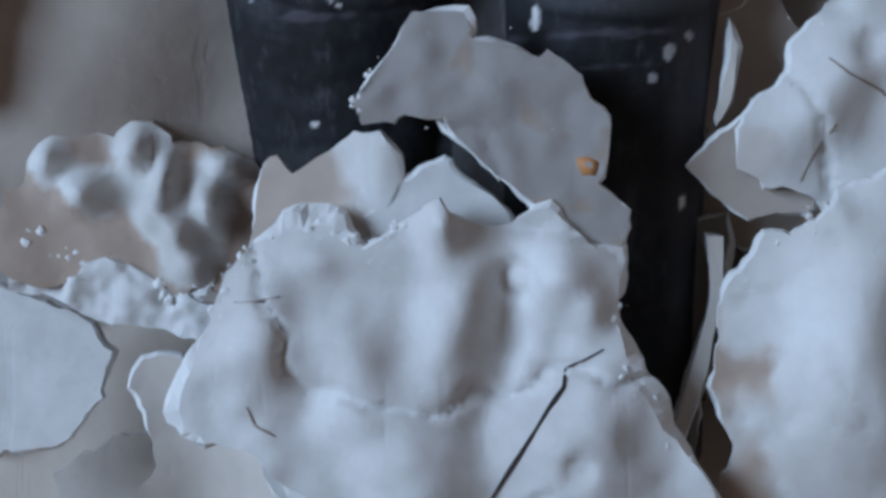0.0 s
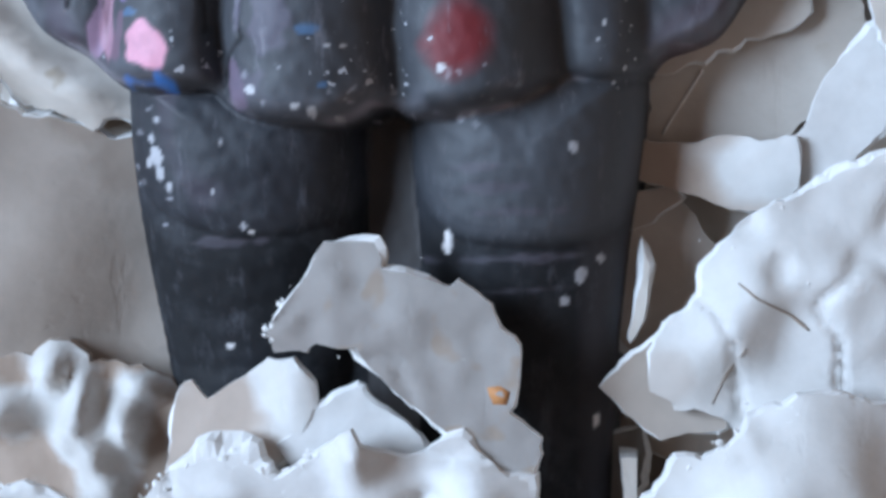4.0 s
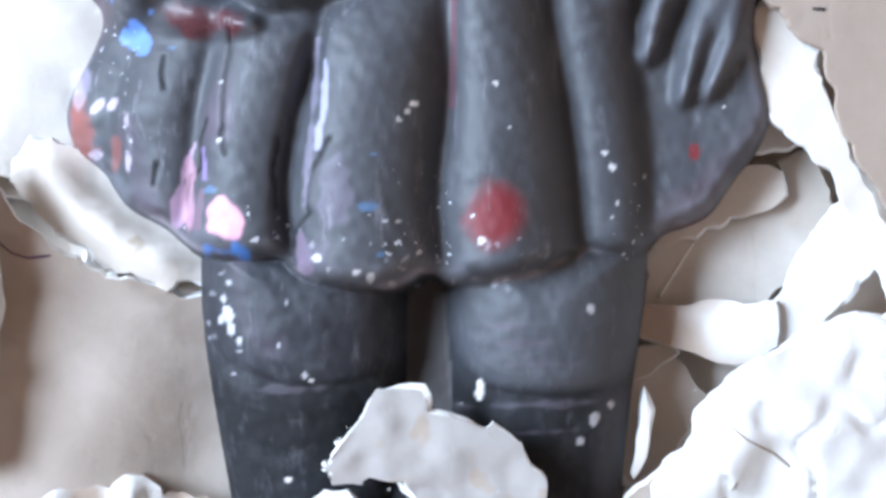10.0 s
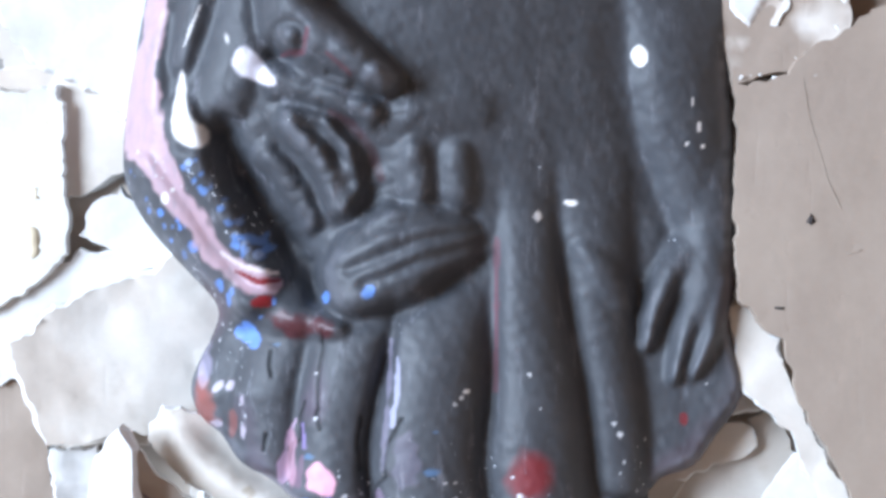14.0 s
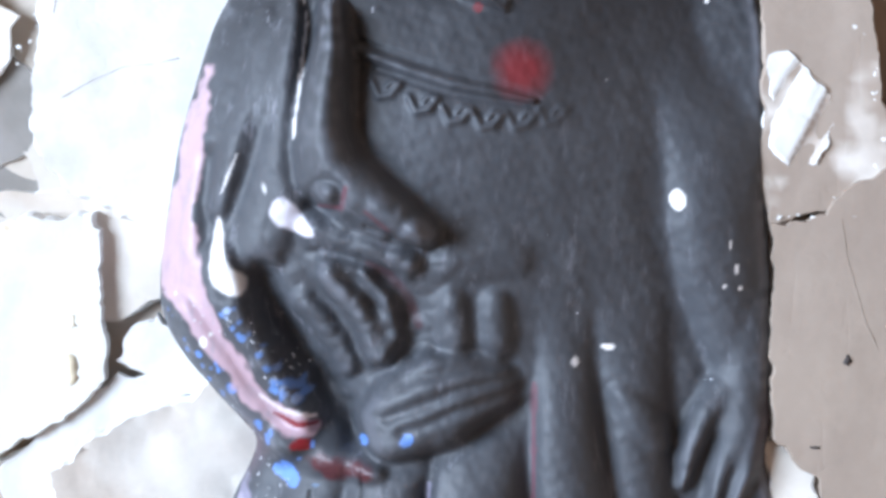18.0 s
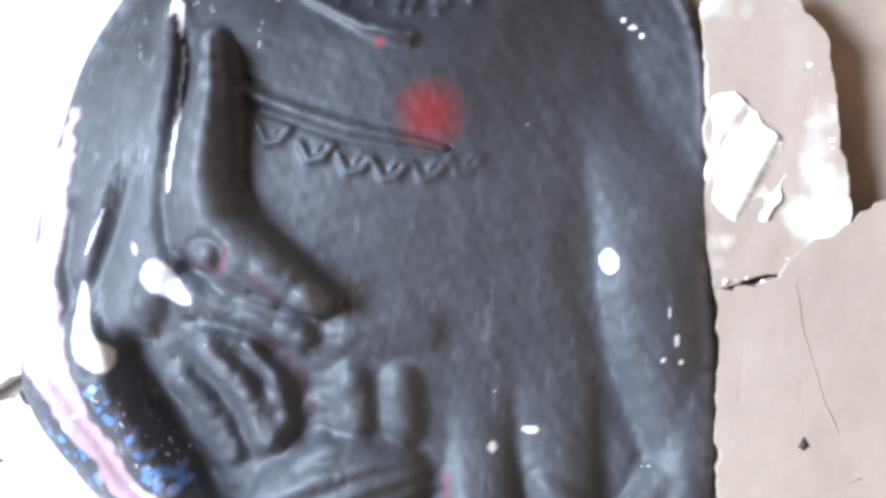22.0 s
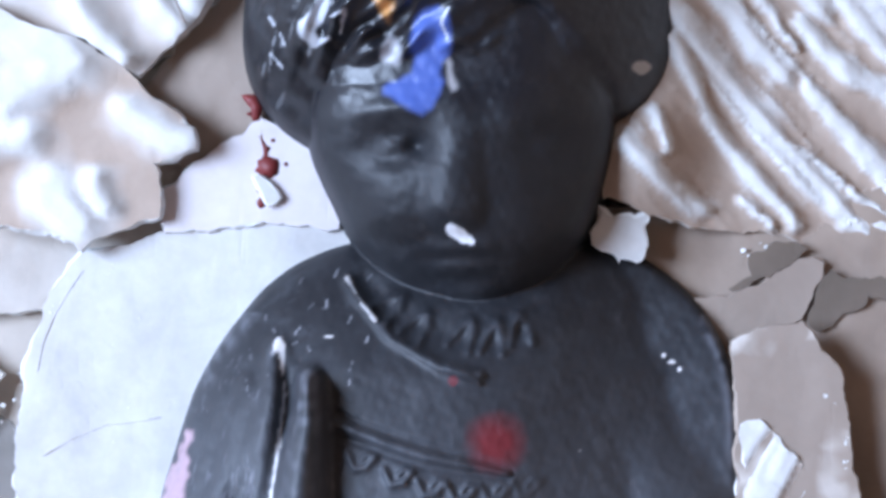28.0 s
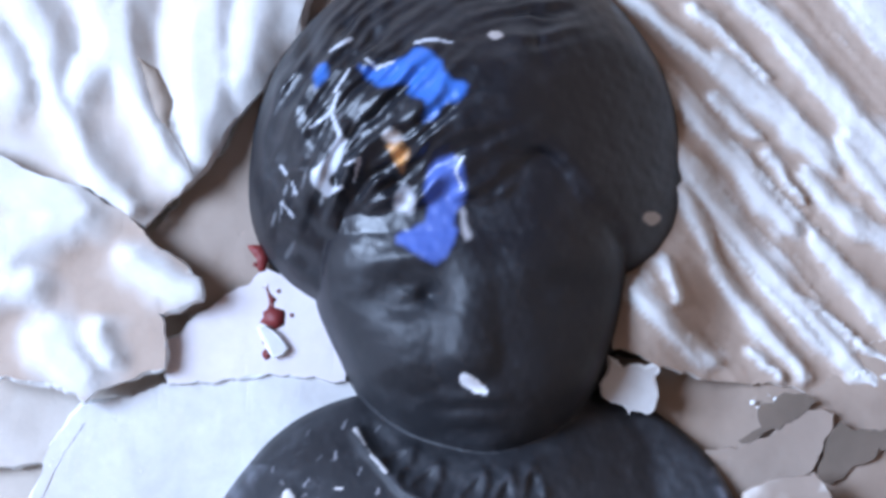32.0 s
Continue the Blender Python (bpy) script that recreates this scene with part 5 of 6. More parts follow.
face = dome(d_face, np.interp(Y, [9, 11, 12.6], [1.35, 1.5, 2.5]) * np.interp(X, [0.0, 2.4], [1.0, 0.6]), np.interp(Y, [8.9, 9.6, 10.5, 11.5, 13, 13.8, 15], [2.95, 3.45, 3.75, 3.9, 4.0, 3.85, 2.9]), 2.5)
nose, q = swell([(-0.3, 12.6, 0.4), (-0.34, 11.6, 0.55), (-0.36, 10.95, 0.6)], 0.85, 1.0)
face = face + nose * np.interp(Y, [10.4, 10.9, 11.3, 12.6], [0.5, 0.75, 0.5, 0.15])
for cx in (-1.42, 1.32):
    u, v = X - cx, Y - 12.0
    face = face - 0.46 * np.exp(-((u / 0.6) ** 2 + (v / 0.34) ** 2)) + 0.28 * np.exp(-((u / 0.36) ** 2 + (v / 0.17) ** 2))
    face = face - 0.30 * np.exp(-(((u - 0.38) / 0.17) ** 2 + (v / 0.14) ** 2)) * (cx < 0)
    face = face + 0.25 * np.exp(-(((X - cx * 1.1) / 0.8) ** 2 + ((Y - 10.8) / 0.75) ** 2))
    face = face + 0.14 * np.exp(-((u / 0.8) ** 2 + ((v - 0.62 - 0.1 * u) / 0.22) ** 2))
U = X + 0.32
lips = 0.16 * np.exp(-((U / 0.6) ** 2 + ((Y - 10.2) / 0.15) ** 2)) + 0.15 * np.exp(-((U / 0.5) ** 2 + ((Y - 9.85) / 0.15) ** 2)) - 0.10 * np.exp(-((U / 0.65) ** 2 + ((Y - 10.02) / 0.06) ** 2))
face = face + lips - 0.10 * np.exp(-((U / 0.7) ** 2 + ((Y - 9.62) / 0.16) ** 2)) + 0.16 * np.exp(-((X / 0.6) ** 2 + ((Y - 9.3) / 0.3) ** 2))
hairline = 13.7 + 0.35 * np.sin(1.9 * X + 0.5) + 0.4 * wave(X, Y, 2.2, 4) - 0.05 * X**2
over = np.clip(Y - hairline, -0.6, 6)
calm = soften(face, 6)
calm = np.where(Y > 13.1, calm[int((13.1 - gy[0]) / STEP)][None, :] * np.ones_like(Y), calm)
brow = calm + 0.9 * rough_hair + np.where(over > 0, 0.05 + 0.35 * over, 0.35 * over)
inside_face = np.clip(d_face / 0.5, 0, 1)
head = np.where(d_face > 0, np.minimum(skull, brow) * inside_face + skull * (1 - inside_face), skull)
head = np.where((d_face > 0.3) & (over < -0.5), -3.0, head)
crown = np.where((Y > 13.1) & (d_face > 0.15), np.maximum(calm, soften(face, 6)), soften(face, 6))
head = smax(soften(head, 2), np.where(Y < 14.6, crown, soften(face, 6)), 0.10)
head = -smax(-head, -(np.interp(Y, [8.9, 10.0, 12.0, 14.0, 17.0], [3.1, 3.75, 4.1, 4.75, 4.6]) + 0.25 - 0.36 * (X + 0.3) - 0.13 * np.maximum(X + 0.3, 0) ** 2), 0.3)
head = np.where(head > 1.0, 1.0 + 0.88 * (head - 1.0), head)

Z = np.maximum(np.maximum(leg_a, leg_b), web)
Z = np.where(d_body > -0.35, np.maximum(Z, body), Z)
Z = np.maximum(Z, head)
Z = Z + 0.006 * wave(X, Y, 9.0, 31) + 0.004 * wave(X, Y, 17.0, 32)
# cracks in the skirt
SPLIT = np.zeros(X.shape)
for chain in ([(-2.45, -0.35), (-2.5, -1.0), (-2.58, -1.4), (-2.52, -1.8), (-2.58, -1.95), (-2.5, -2.2)], [(-2.8, -1.7), (-2.87, -2.0), (-2.88, -2.38), (-3.02, -2.48), (-3.05, -3.1)], [(-1.05, -1.98), (-1.22, -2.3), (-1.36, -2.52), (-1.4, -2.8), (-1.34, -3.0), (-1.52, -3.2), (-1.56, -3.6)],
              [(-3.42, -0.8), (-3.42, -1.05), (-3.37, -1.25)], [(-1.78, -1.95), (-1.83, -2.4), (-1.82, -2.9)], [(-3.5, -2.3), (-3.55, -2.6)]):
    SPLIT = np.maximum(SPLIT, np.exp(-((capsule(X + 0.012 * wave(X, Y, 9.0, 58), Y, [(x, y, 0.026) for x, y in chain])) ** 2)))
Z = Z - 0.05 * SPLIT
Z = np.maximum(Z, -0.9)

# paint on the figurine: red, green, blue and gloss for every point
COL = np.empty(X.shape + (4,))
COL[...] = (0.054, 0.057, 0.066, 0.42)
rag = 0.16 * wave(X, Y, 5.0, 41) + 0.10 * wave(X, Y, 14.0, 42)


def daub(mask, colour, gloss=0.5, strength=1.0):
    m = np.clip(mask, 0, 1)[..., None] * strength
    COL[...] = COL * (1 - m) + np.array((*colour, gloss)) * m


def blob(cx, cy, rx, ry, edge=6.0, ragged_by=1.0, turn=0.0):
    c, s = math.cos(radians(turn)), math.sin(radians(turn))
    u, v = (X - cx) * c + (Y - cy) * s, -(X - cx) * s + (Y - cy) * c
    return (1 - np.hypot(u / rx, v / ry) + ragged_by * rag) * edge


def streak(points, edge=6.0, ragged_by=1.0):
    return (1 - capsule(X, Y, points) + ragged_by * rag) * edge


PINK, RED, PALE = (0.44, 0.305, 0.345), (0.20, 0.013, 0.018), (0.78, 0.75, 0.74)
# dull wear on raised parts, dusty
daub((wave(X, Y, 1.3, 51) - 0.3) * 0.5, (0.060, 0.064, 0.076), 0.42, 0.6)
# legs and shins darker than the skirt, one cuff paler, chest to head darkening upwards; dull purple and brown wear
# along the edges of the skirt
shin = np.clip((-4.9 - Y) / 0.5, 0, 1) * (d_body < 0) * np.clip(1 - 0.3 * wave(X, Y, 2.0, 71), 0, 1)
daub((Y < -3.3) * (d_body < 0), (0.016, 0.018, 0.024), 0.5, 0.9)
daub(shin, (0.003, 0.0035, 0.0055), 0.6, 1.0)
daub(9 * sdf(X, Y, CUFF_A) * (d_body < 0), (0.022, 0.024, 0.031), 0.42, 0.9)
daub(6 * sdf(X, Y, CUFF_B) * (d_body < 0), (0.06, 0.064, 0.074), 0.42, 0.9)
daub(np.clip((X - 2.55) * 4, 0, 1) * np.clip((-4.6 - Y), 0, 1) * (X < 3.6), (0.05, 0.045, 0.052), 0.5, 0.6)
for cx, cy, wide in ((1.6, -4.75, 0.7), (1.7, -5.05, 0.8), (1.45, -4.5, 0.5), (1.9, -5.6, 1.0), (1.8, -6.0, 0.8), (-1.6, -5.42, 0.8)):
    daub(blob(cx, cy, wide, 0.05, 1.6, 3.0, 3), (0.085, 0.075, 0.095), 0.45, 0.6)
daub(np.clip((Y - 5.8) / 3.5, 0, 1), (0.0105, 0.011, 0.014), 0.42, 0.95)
daub(np.clip(1.2 - np.abs(d_body) * 2.2, 0, 1) * (wave(X, Y, 1.7, 61) - 0.1) * (Y < 1) * np.clip(np.abs(X - 0.3) - 0.8, 0, 1), (0.11, 0.055, 0.075), 0.4, 0.6)
daub((wave(X, Y, 2.4, 62) - 0.9) * (X < -1.0) * (Y < 0.5), (0.12, 0.08, 0.12), 0.4, 0.6)
daub(np.where((X > -0.05) & (X < 0.62) & (Z < 1.45) & (Y < -3), 1.0, 0.0), (0.10, 0.092, 0.092), 0.5, 0.8)

daub(blob(-1.35, 10.5, 0.62, 0.42, 3, 0.8, 15), (0.007, 0.007, 0.009), 0.4, 0.8)
daub(1.2 * seam * (d_body > 0.05), (0.02, 0.02, 0.025), 0.5, 0.6)
daub(SPLIT * 1.3, (0.004, 0.004, 0.006), 0.5)
daub(blob(0.40, 6.75, 0.62, 0.62, 1.6, 0.3), RED, 0.55, 0.85)
daub(blob(1.22, -3.0, 0.5, 0.55, 2.0, 0.4), RED, 0.4, 0.8)
daub(blob(-0.35, 7.85, 0.10, 0.10), RED, 0.5, 0.7)
daub(blob(4.0, -2.05, 0.09, 0.12), RED, 0.5, 0.8)
speck = np.random.RandomState(9)
bulge = Z - soften(Z, 40)
daub(np.clip(bulge * 9 - 0.25, 0, 1) * np.clip(0.4 + 0.8 * wave(X, Y, 2.1, 72) + 0.5 * wave(X, Y, 12.0, 73), 0, 1) * (Y < 9.0) * (d_body > 0), (0.15, 0.155, 0.18), 0.42, 0.6)
for k in range(20):
    s = speck.uniform(0, 1)
    cx, cy = -5.95 + 1.9 * s + speck.uniform(-0.22, 0.22), 2.35 - 2.2 * s + speck.uniform(-0.3, 0.3)
    daub(blob(cx, cy, speck.uniform(0.03, 0.10), speck.uniform(0.04, 0.12), 6, 1.5), (0.10, 0.24, 0.62), 0.25, speck.uniform(0.4, 0.9))
daub(14 * (0.02 + 0.32 * rag + sdf(X, Y, rounded([(-5.36, 6.82), (-5.11, 6.82), (-5.16, 5.99), (-5.21, 5.49), (-5.40, 4.73), (-5.45, 4.1), (-5.31, 3.65), (-5.31, 3.28), (-5.19, 2.84), (-5.07, 2.65), (-4.89, 2.15), (-4.64, 1.65), (-4.27, 1.14), (-3.96, 0.76), (-3.52, 0.64), (-3.18, 0.51), (-3.21, 0.26), (-3.59, 0.22), (-3.84, 0.13), (-4.22, 0.45), (-4.65, 0.95), (-4.93, 1.33), (-5.27, 1.83), (-5.51, 2.15), (-5.70, 2.53), (-6.3, 2.71), (-6.25, 3.65), (-5.95, 4.5), (-5.75, 5.5), (-5.6, 6.16)], 1))), PINK, 0.3)
daub(18 * (0.01 + 0.10 * rag + sdf(X, Y, rounded([(-4.94, 4.25), (-4.88, 3.7), (-4.78, 3.34), (-4.48, 3.16), (-4.44, 2.92), (-4.57, 2.74), (-4.84, 2.8), (-5.12, 2.98), (-5.18, 3.46), (-5.06, 4.0)], 1))), PALE, 0.3)
daub(18 * (0.01 + 0.10 * rag + sdf(X, Y, rounded([(-3.72, 4.56), (-3.5, 4.28), (-3.18, 3.92), (-3.26, 3.82), (-3.68, 3.96), (-3.94, 4.02), (-4.06, 4.29), (-3.92, 4.52)], 1))), (0.70, 0.67, 0.74), 0.3)
daub(18 * (0.01 + 0.06 * rag + sdf(X, Y, rounded([(-4.16, 4.86), (-4.07, 4.7), (-4.08, 4.58), (-4.16, 4.7)], 1))), PALE, 0.3)
daub(streak([(-4.04, 0.62, 0.03), (-3.66, 0.43, 0.07), (-3.29, 0.46, 0.05)], 4, 0.5), RED, 0.3)
daub(blob(-3.55, 0.07, 0.24, 0.13, 5, 0.6, 8), RED, 0.2)
daub(blob(-5.28, 1.92, 0.08, 0.1, 6, 0.4), PALE, 0.3)
daub(blob(-2.9, -0.32, 0.75, 0.26, 2.5, 1.0, -10), (0.08, 0.010, 0.014), 0.25, 0.8)
for k in range(46):
    if k % 3:
        u = speck.uniform(-1, 1)
        cx, cy, r = -3.84 + 0.26 * u + speck.normal(0, 0.07), 1.2 - 0.28 * u + speck.normal(0, 0.09), speck.uniform(0.05, 0.12)
    else:
        s = speck.uniform(0, 1)
        cx, cy, r = -4.9 + 0.9 * s + speck.normal(0, 0.12), 2.6 - 1.2 * s, speck.uniform(0.03, 0.08)
    daub(blob(cx, cy, r, r * 1.3, 3.0, 3.5, speck.uniform(0, 180)), (0.13, 0.26, 0.60) if k % 4 else (0.35, 0.45, 0.68), 0.3, speck.uniform(0.4, 0.9))
for cx, cy, r in ((-3.61, -0.21, 0.11), (-3.86, -0.46, 0.13), (-4.05, -0.46, 0.08), (-3.74, -0.59, 0.11), (-3.35, 0.08, 0.05), (-1.62, 0.24, 0.11), (-2.41, 0.18, 0.07)):
    daub(blob(cx, cy, r, r * 1.2, 6.0, 2.4), (0.13, 0.26, 0.62), 0.3, 0.9)
daub(streak([(-4.3, 0.95, 0.04), (-3.9, 0.70, 0.05), (-3.3, 0.58, 0.05)], 4, 0.6), (0.75, 0.66, 0.66), 0.3, 0.8)
daub(14 * (0.05 + 0.6 * rag + sdf(X, Y, rounded([(-2.78, -2.93), (-2.46, -2.86), (-2.27, -2.89), (-2.36, -3.30), (-2.48, -3.46), (-2.70, -3.37)], 1))), (0.75, 0.36, 0.47), 0.4)
daub(14 * (0.03 + 0.2 * rag + sdf(X, Y, rounded([(-2.86, -3.50), (-2.73, -3.37), (-2.48, -3.46), (-2.38, -3.36), (-2.22, -3.49), (-2.20, -3.65), (-2.60, -3.62)], 1))), (0.06, 0.26, 0.80), 0.4)
daub(blob(-4.7, -1.85, 0.3, 0.5, 3, 1.2), (0.26, 0.075, 0.06), 0.4, 0.75)
daub(blob(-4.15, -2.1, 0.10, 0.35, 3, 1.5), (0.24, 0.07, 0.06), 0.4, 0.6)
for cx, cy, rx, ry, turn in ((-4.75, -1.25, 0.10, 0.3, 10), (-4.45, -1.5, 0.14, 0.08, 40), (-4.2, -1.45, 0.1, 0.06, 60), (-3.95, -1.7, 0.04, 0.12, 0), (-3.95, -2.3, 0.05, 0.16, 0), (-4.5, -2.15, 0.12, 0.06, 0)):
    daub(blob(cx, cy, rx, ry, 4, 1.6, turn), (0.48, 0.42, 0.5), 0.3, 0.8)
for chain, colour, much in (([(-3.22, -3.15, 0.08), (-3.2, -2.8, 0.09), (-3.1, -2.3, 0.05), (-2.95, -2.0, 0.03)], (0.42, 0.28, 0.40), 0.8), ([(-2.83, -2.1, 0.03), (-2.8, -2.5, 0.05)], (0.30, 0.22, 0.48), 0.7), ([(-2.9, -3.2, 0.08), (-2.85, -2.7, 0.05)], (0.22, 0.12, 0.18), 0.6),
                             ([(-1.12, -0.9, 0.03), (-1.12, -1.5, 0.05), (-1.2, -1.85, 0.07), (-1.22, -2.1, 0.05)], (0.42, 0.42, 0.55), 0.7), ([(-1.45, -3.3, 0.06), (-1.4, -3.75, 0.1)], (0.25, 0.18, 0.26), 0.6), ([(-0.95, -2.5, 0.25), (-1.1, -3.4, 0.25)], (0.14, 0.12, 0.17), 0.5)):
    daub(streak(chain, 3.0, 2.2), colour, 0.35, much)
for cx, cy, r in ((-2.7, -2.68, 0.09), (-0.5, -2.9, 0.11), (-0.45, -2.2, 0.05), (-3.3, -0.7, 0.06), (-0.3, -3.55, 0.06)):
    daub(blob(cx, cy, r, r * 0.5, 4, 3.2), (0.10, 0.22, 0.42), 0.35, 0.5)
# small glints on the pleats, painted in as pale dots
for cx, cy, r in ((-1.2, -3.6, 0.09), (-0.68, -3.8, 0.1), (-0.48, -3.88, 0.11), (-0.2, -3.95, 0.09), (-0.3, -3.1, 0.07), (-0.12, -3.1, 0.05), (0.0, -1.6, 0.1), (-0.12, -1.72, 0.06), (-2.6, -2.0, 0.06), (-2.58, -1.2, 0.05), (2.72, -2.1, 0.06), (2.83, -2.3, 0.07),
                 (3.3, -2.4, 0.05), (2.9, -2.8, 0.06), (2.82, -3.0, 0.06), (3.0, -3.5, 0.07), (1.6, -3.72, 0.1), (1.02, -3.35, 0.07), (4.42, -1.4, 0.06), (1.2, -1.2, 0.05), (1.4, -1.8, 0.05)):
    daub(blob(cx, cy, r * 0.5, r * 0.42, 5, 3.2), (0.7, 0.7, 0.72), 0.25, 0.85)
daub(blob(-4.75, -1.5, 0.12, 0.3, 3, 1.2), (0.30, 0.08, 0.07), 0.4, 0.4)
daub(blob(-4.72, -1.0, 0.16, 0.35, 3, 1.8), (0.28, 0.25, 0.34), 0.4, 0.7)
daub(streak([(-1.25, -0.6, 0.04), (-1.3, -1.7, 0.07), (-1.4, -2.9, 0.05)], 2, 2.6), (0.22, 0.20, 0.27), 0.4, 0.6)
daub(blob(-3.05, -2.7, 0.10, 0.55, 5, 1.0), (0.45, 0.25, 0.33), 0.4, 0.8)
daub(streak([(0.62, 1.2, 0.06), (0.6, -1.5, 0.05)], 3, 1.2), (0.16, 0.03, 0.05), 0.5, 0.5)
daub(np.exp(-(((d_body - 0.05) / 0.05) ** 2)) * (Y < -3.0) * np.clip(0.3 + 0.9 * wave(X, Y, 2.6, 74) + 0.4 * wave(X, Y, 13.0, 75), 0, 1), (0.34, 0.32, 0.36), 0.4, 0.7)
for k in range(30):
    side = k % 3 == 0
    cx, cy = (speck.uniform(-2.85, -2.3), speck.uniform(-5.4, -3.7)) if side else (speck.uniform(-1.3, 2.2), speck.uniform(-4.0, -3.3))
    daub(blob(cx, cy, speck.uniform(0.015, 0.05), speck.uniform(0.02, 0.07), 5, 1.5, speck.uniform(0, 180)), (0.5, 0.5, 0.55), 0.3, speck.uniform(0.2, 0.7))
for k in range(22):
    cx, cy, turn = speck.uniform(-4.2, -1.9), speck.uniform(7.6, 9.7), speck.uniform(0.3, 2.2)
    reach = speck.uniform(0.06, 0.22)
    daub(streak([(cx, cy, 0.02), (cx + reach * math.cos(turn), cy + reach * math.sin(turn), 0.012)], 2, 1.6), (0.5, 0.5, 0.54), 0.3, speck.uniform(0.15, 0.6))
for cx, cy, r in ((-2.58, -4.16, 0.06), (-2.52, -4.38, 0.09), (-2.62, -4.46, 0.06), (-2.46, -4.61, 0.07), (-1.42, -5.22, 0.06), (-1.68, -4.22, 0.05), (2.54, -4.28, 0.08), (2.62, -5.82, 0.1), (2.86, -5.6, 0.08), (2.42, -6.12, 0.07), (-1.78, -4.82, 0.05), (-2.5, -3.95, 0.05), (-2.35, -4.75, 0.05)):
    daub(blob(cx, cy, r * 0.7, r, 5, 2.6), (0.55, 0.55, 0.58), 0.3, 0.8)
daub(blob(3.18, 4.45, 0.15, 0.2, 9, 0.3, 10), PALE, 0.4)
for cx, cy, rx, ry in ((1.88, 6.58, 0.07, 0.07), (1.95, 1.85, 0.14, 0.06), (1.36, 1.58, 0.08, 0.08), (4.12, 3.66, 0.05, 0.14), (4.25, 3.2, 0.05, 0.12), (4.02, 2.9, 0.06, 0.06), (4.33, 2.85, 0.05, 0.06),
                       (-5.13, 2.06, 0.08, 0.08), (3.62, 8.14, 0.10, 0.06), (3.75, 8.0, 0.05, 0.07), (3.45, 8.25, 0.05, 0.05), (-2.66, 8.6, 0.14, 0.05), (-3.55, 8.45, 0.10, 0.14), (1.02, -5.45, 0.07, 0.18),
                       (-1.33, -5.3, 0.06, 0.06), (-1.67, -6.71, 0.11, 0.045), (2.81, -7.6, 0.05, 0.12), (0.1, -1.5, 0.12, 0.06)):
    daub(blob(cx, cy, 0.85 * rx, 0.85 * ry, 6, 2.2), PALE, 0.35)
daub(streak([(-3.5, 8.35, 0.045), (-3.38, 7.6, 0.035), (-3.48, 6.6, 0.035), (-3.58, 5.6, 0.03)], 3, 2.0), PALE, 0.3, 0.8)
daub(streak([(-2.35, 9.65, 0.05), (-2.05, 9.2, 0.04), (-1.8, 8.9, 0.03)], 3, 2.2), PALE, 0.3, 0.7)
daub(streak([(-4.6, 5.3, 0.03), (-4.9, 4.6, 0.035)], 3, 2.0), PALE, 0.3, 0.7)
daub(streak([(-2.3, 3.4, 0.06), (-1.94, 3.2, 0.10), (-1.63, 2.83, 0.14), (-1.42, 2.25, 0.08)], 1.5, 1.0), (0.07, 0.015, 0.02), 0.35, 0.5)
daub(streak([(-3.15, 4.4, 0.05), (-2.7, 4.4, 0.06), (-2.62, 4.75, 0.05)], 2, 1.0), (0.14, 0.03, 0.045), 0.35, 0.6)
daub(streak([(-2.3, 4.35, 0.05), (-1.9, 4.0, 0.05)], 2, 1.0), (0.12, 0.02, 0.03), 0.35, 0.5)
daub(blob(-0.22, 10.42, 0.28, 0.10, 8, 1.6, -32), (0.82, 0.82, 0.85), 0.3)
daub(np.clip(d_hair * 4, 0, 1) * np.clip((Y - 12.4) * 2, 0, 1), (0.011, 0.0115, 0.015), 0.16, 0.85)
HAIR_PAINT = [
    ([(-1.07, 14.32), (-0.51, 14.46), (-0.36, 13.88), (-0.59, 13.31), (-0.50, 13.07), (-0.82, 12.46), (-1.23, 12.66), (-1.75, 12.98), (-1.39, 13.22), (-1.07, 13.31), (-1.15, 13.87)], (0.08, 0.13, 0.42)),
    ([(-2.37, 16.05), (-1.97, 15.97), (-1.64, 16.05), (-1.24, 16.42), (-0.84, 16.14), (-0.75, 15.73), (-0.34, 15.65), (-0.43, 15.33), (-0.83, 15.24), (-0.91, 15.00), (-1.24, 14.87), (-1.08, 15.28), (-1.48, 15.40), (-1.40, 15.65), (-1.80, 15.52), (-2.13, 15.72)], (0.05, 0.15, 0.52)),
    ([(-3.07, 16.08), (-2.82, 16.15), (-2.90, 15.75), (-3.14, 15.43)], (0.05, 0.15, 0.50)),
    ([(-1.92, 14.67), (-1.76, 14.82), (-1.52, 14.76), (-1.66, 14.55)], PALE),
    ([(-1.63, 13.87), (-1.39, 13.95), (-1.23, 13.63), (-1.35, 13.32), (-1.67, 13.47)], (0.42, 0.42, 0.45)),
    ([(-1.86, 14.62), (-1.43, 14.55), (-1.41, 14.31), (-1.51, 14.04), (-1.67, 14.30)], (0.80, 0.42, 0.15)),
    ([(-0.54, 13.46), (-0.42, 13.50), (-0.34, 13.2), (-0.28, 12.95), (-0.46, 12.9)], (0.45, 0.43, 0.44)),
]
for outline, colour in HAIR_PAINT:
    daub(9 * (0.03 + 0.16 * rag + sdf(X, Y, rounded(outline, 1))), colour, 0.22, 0.95)
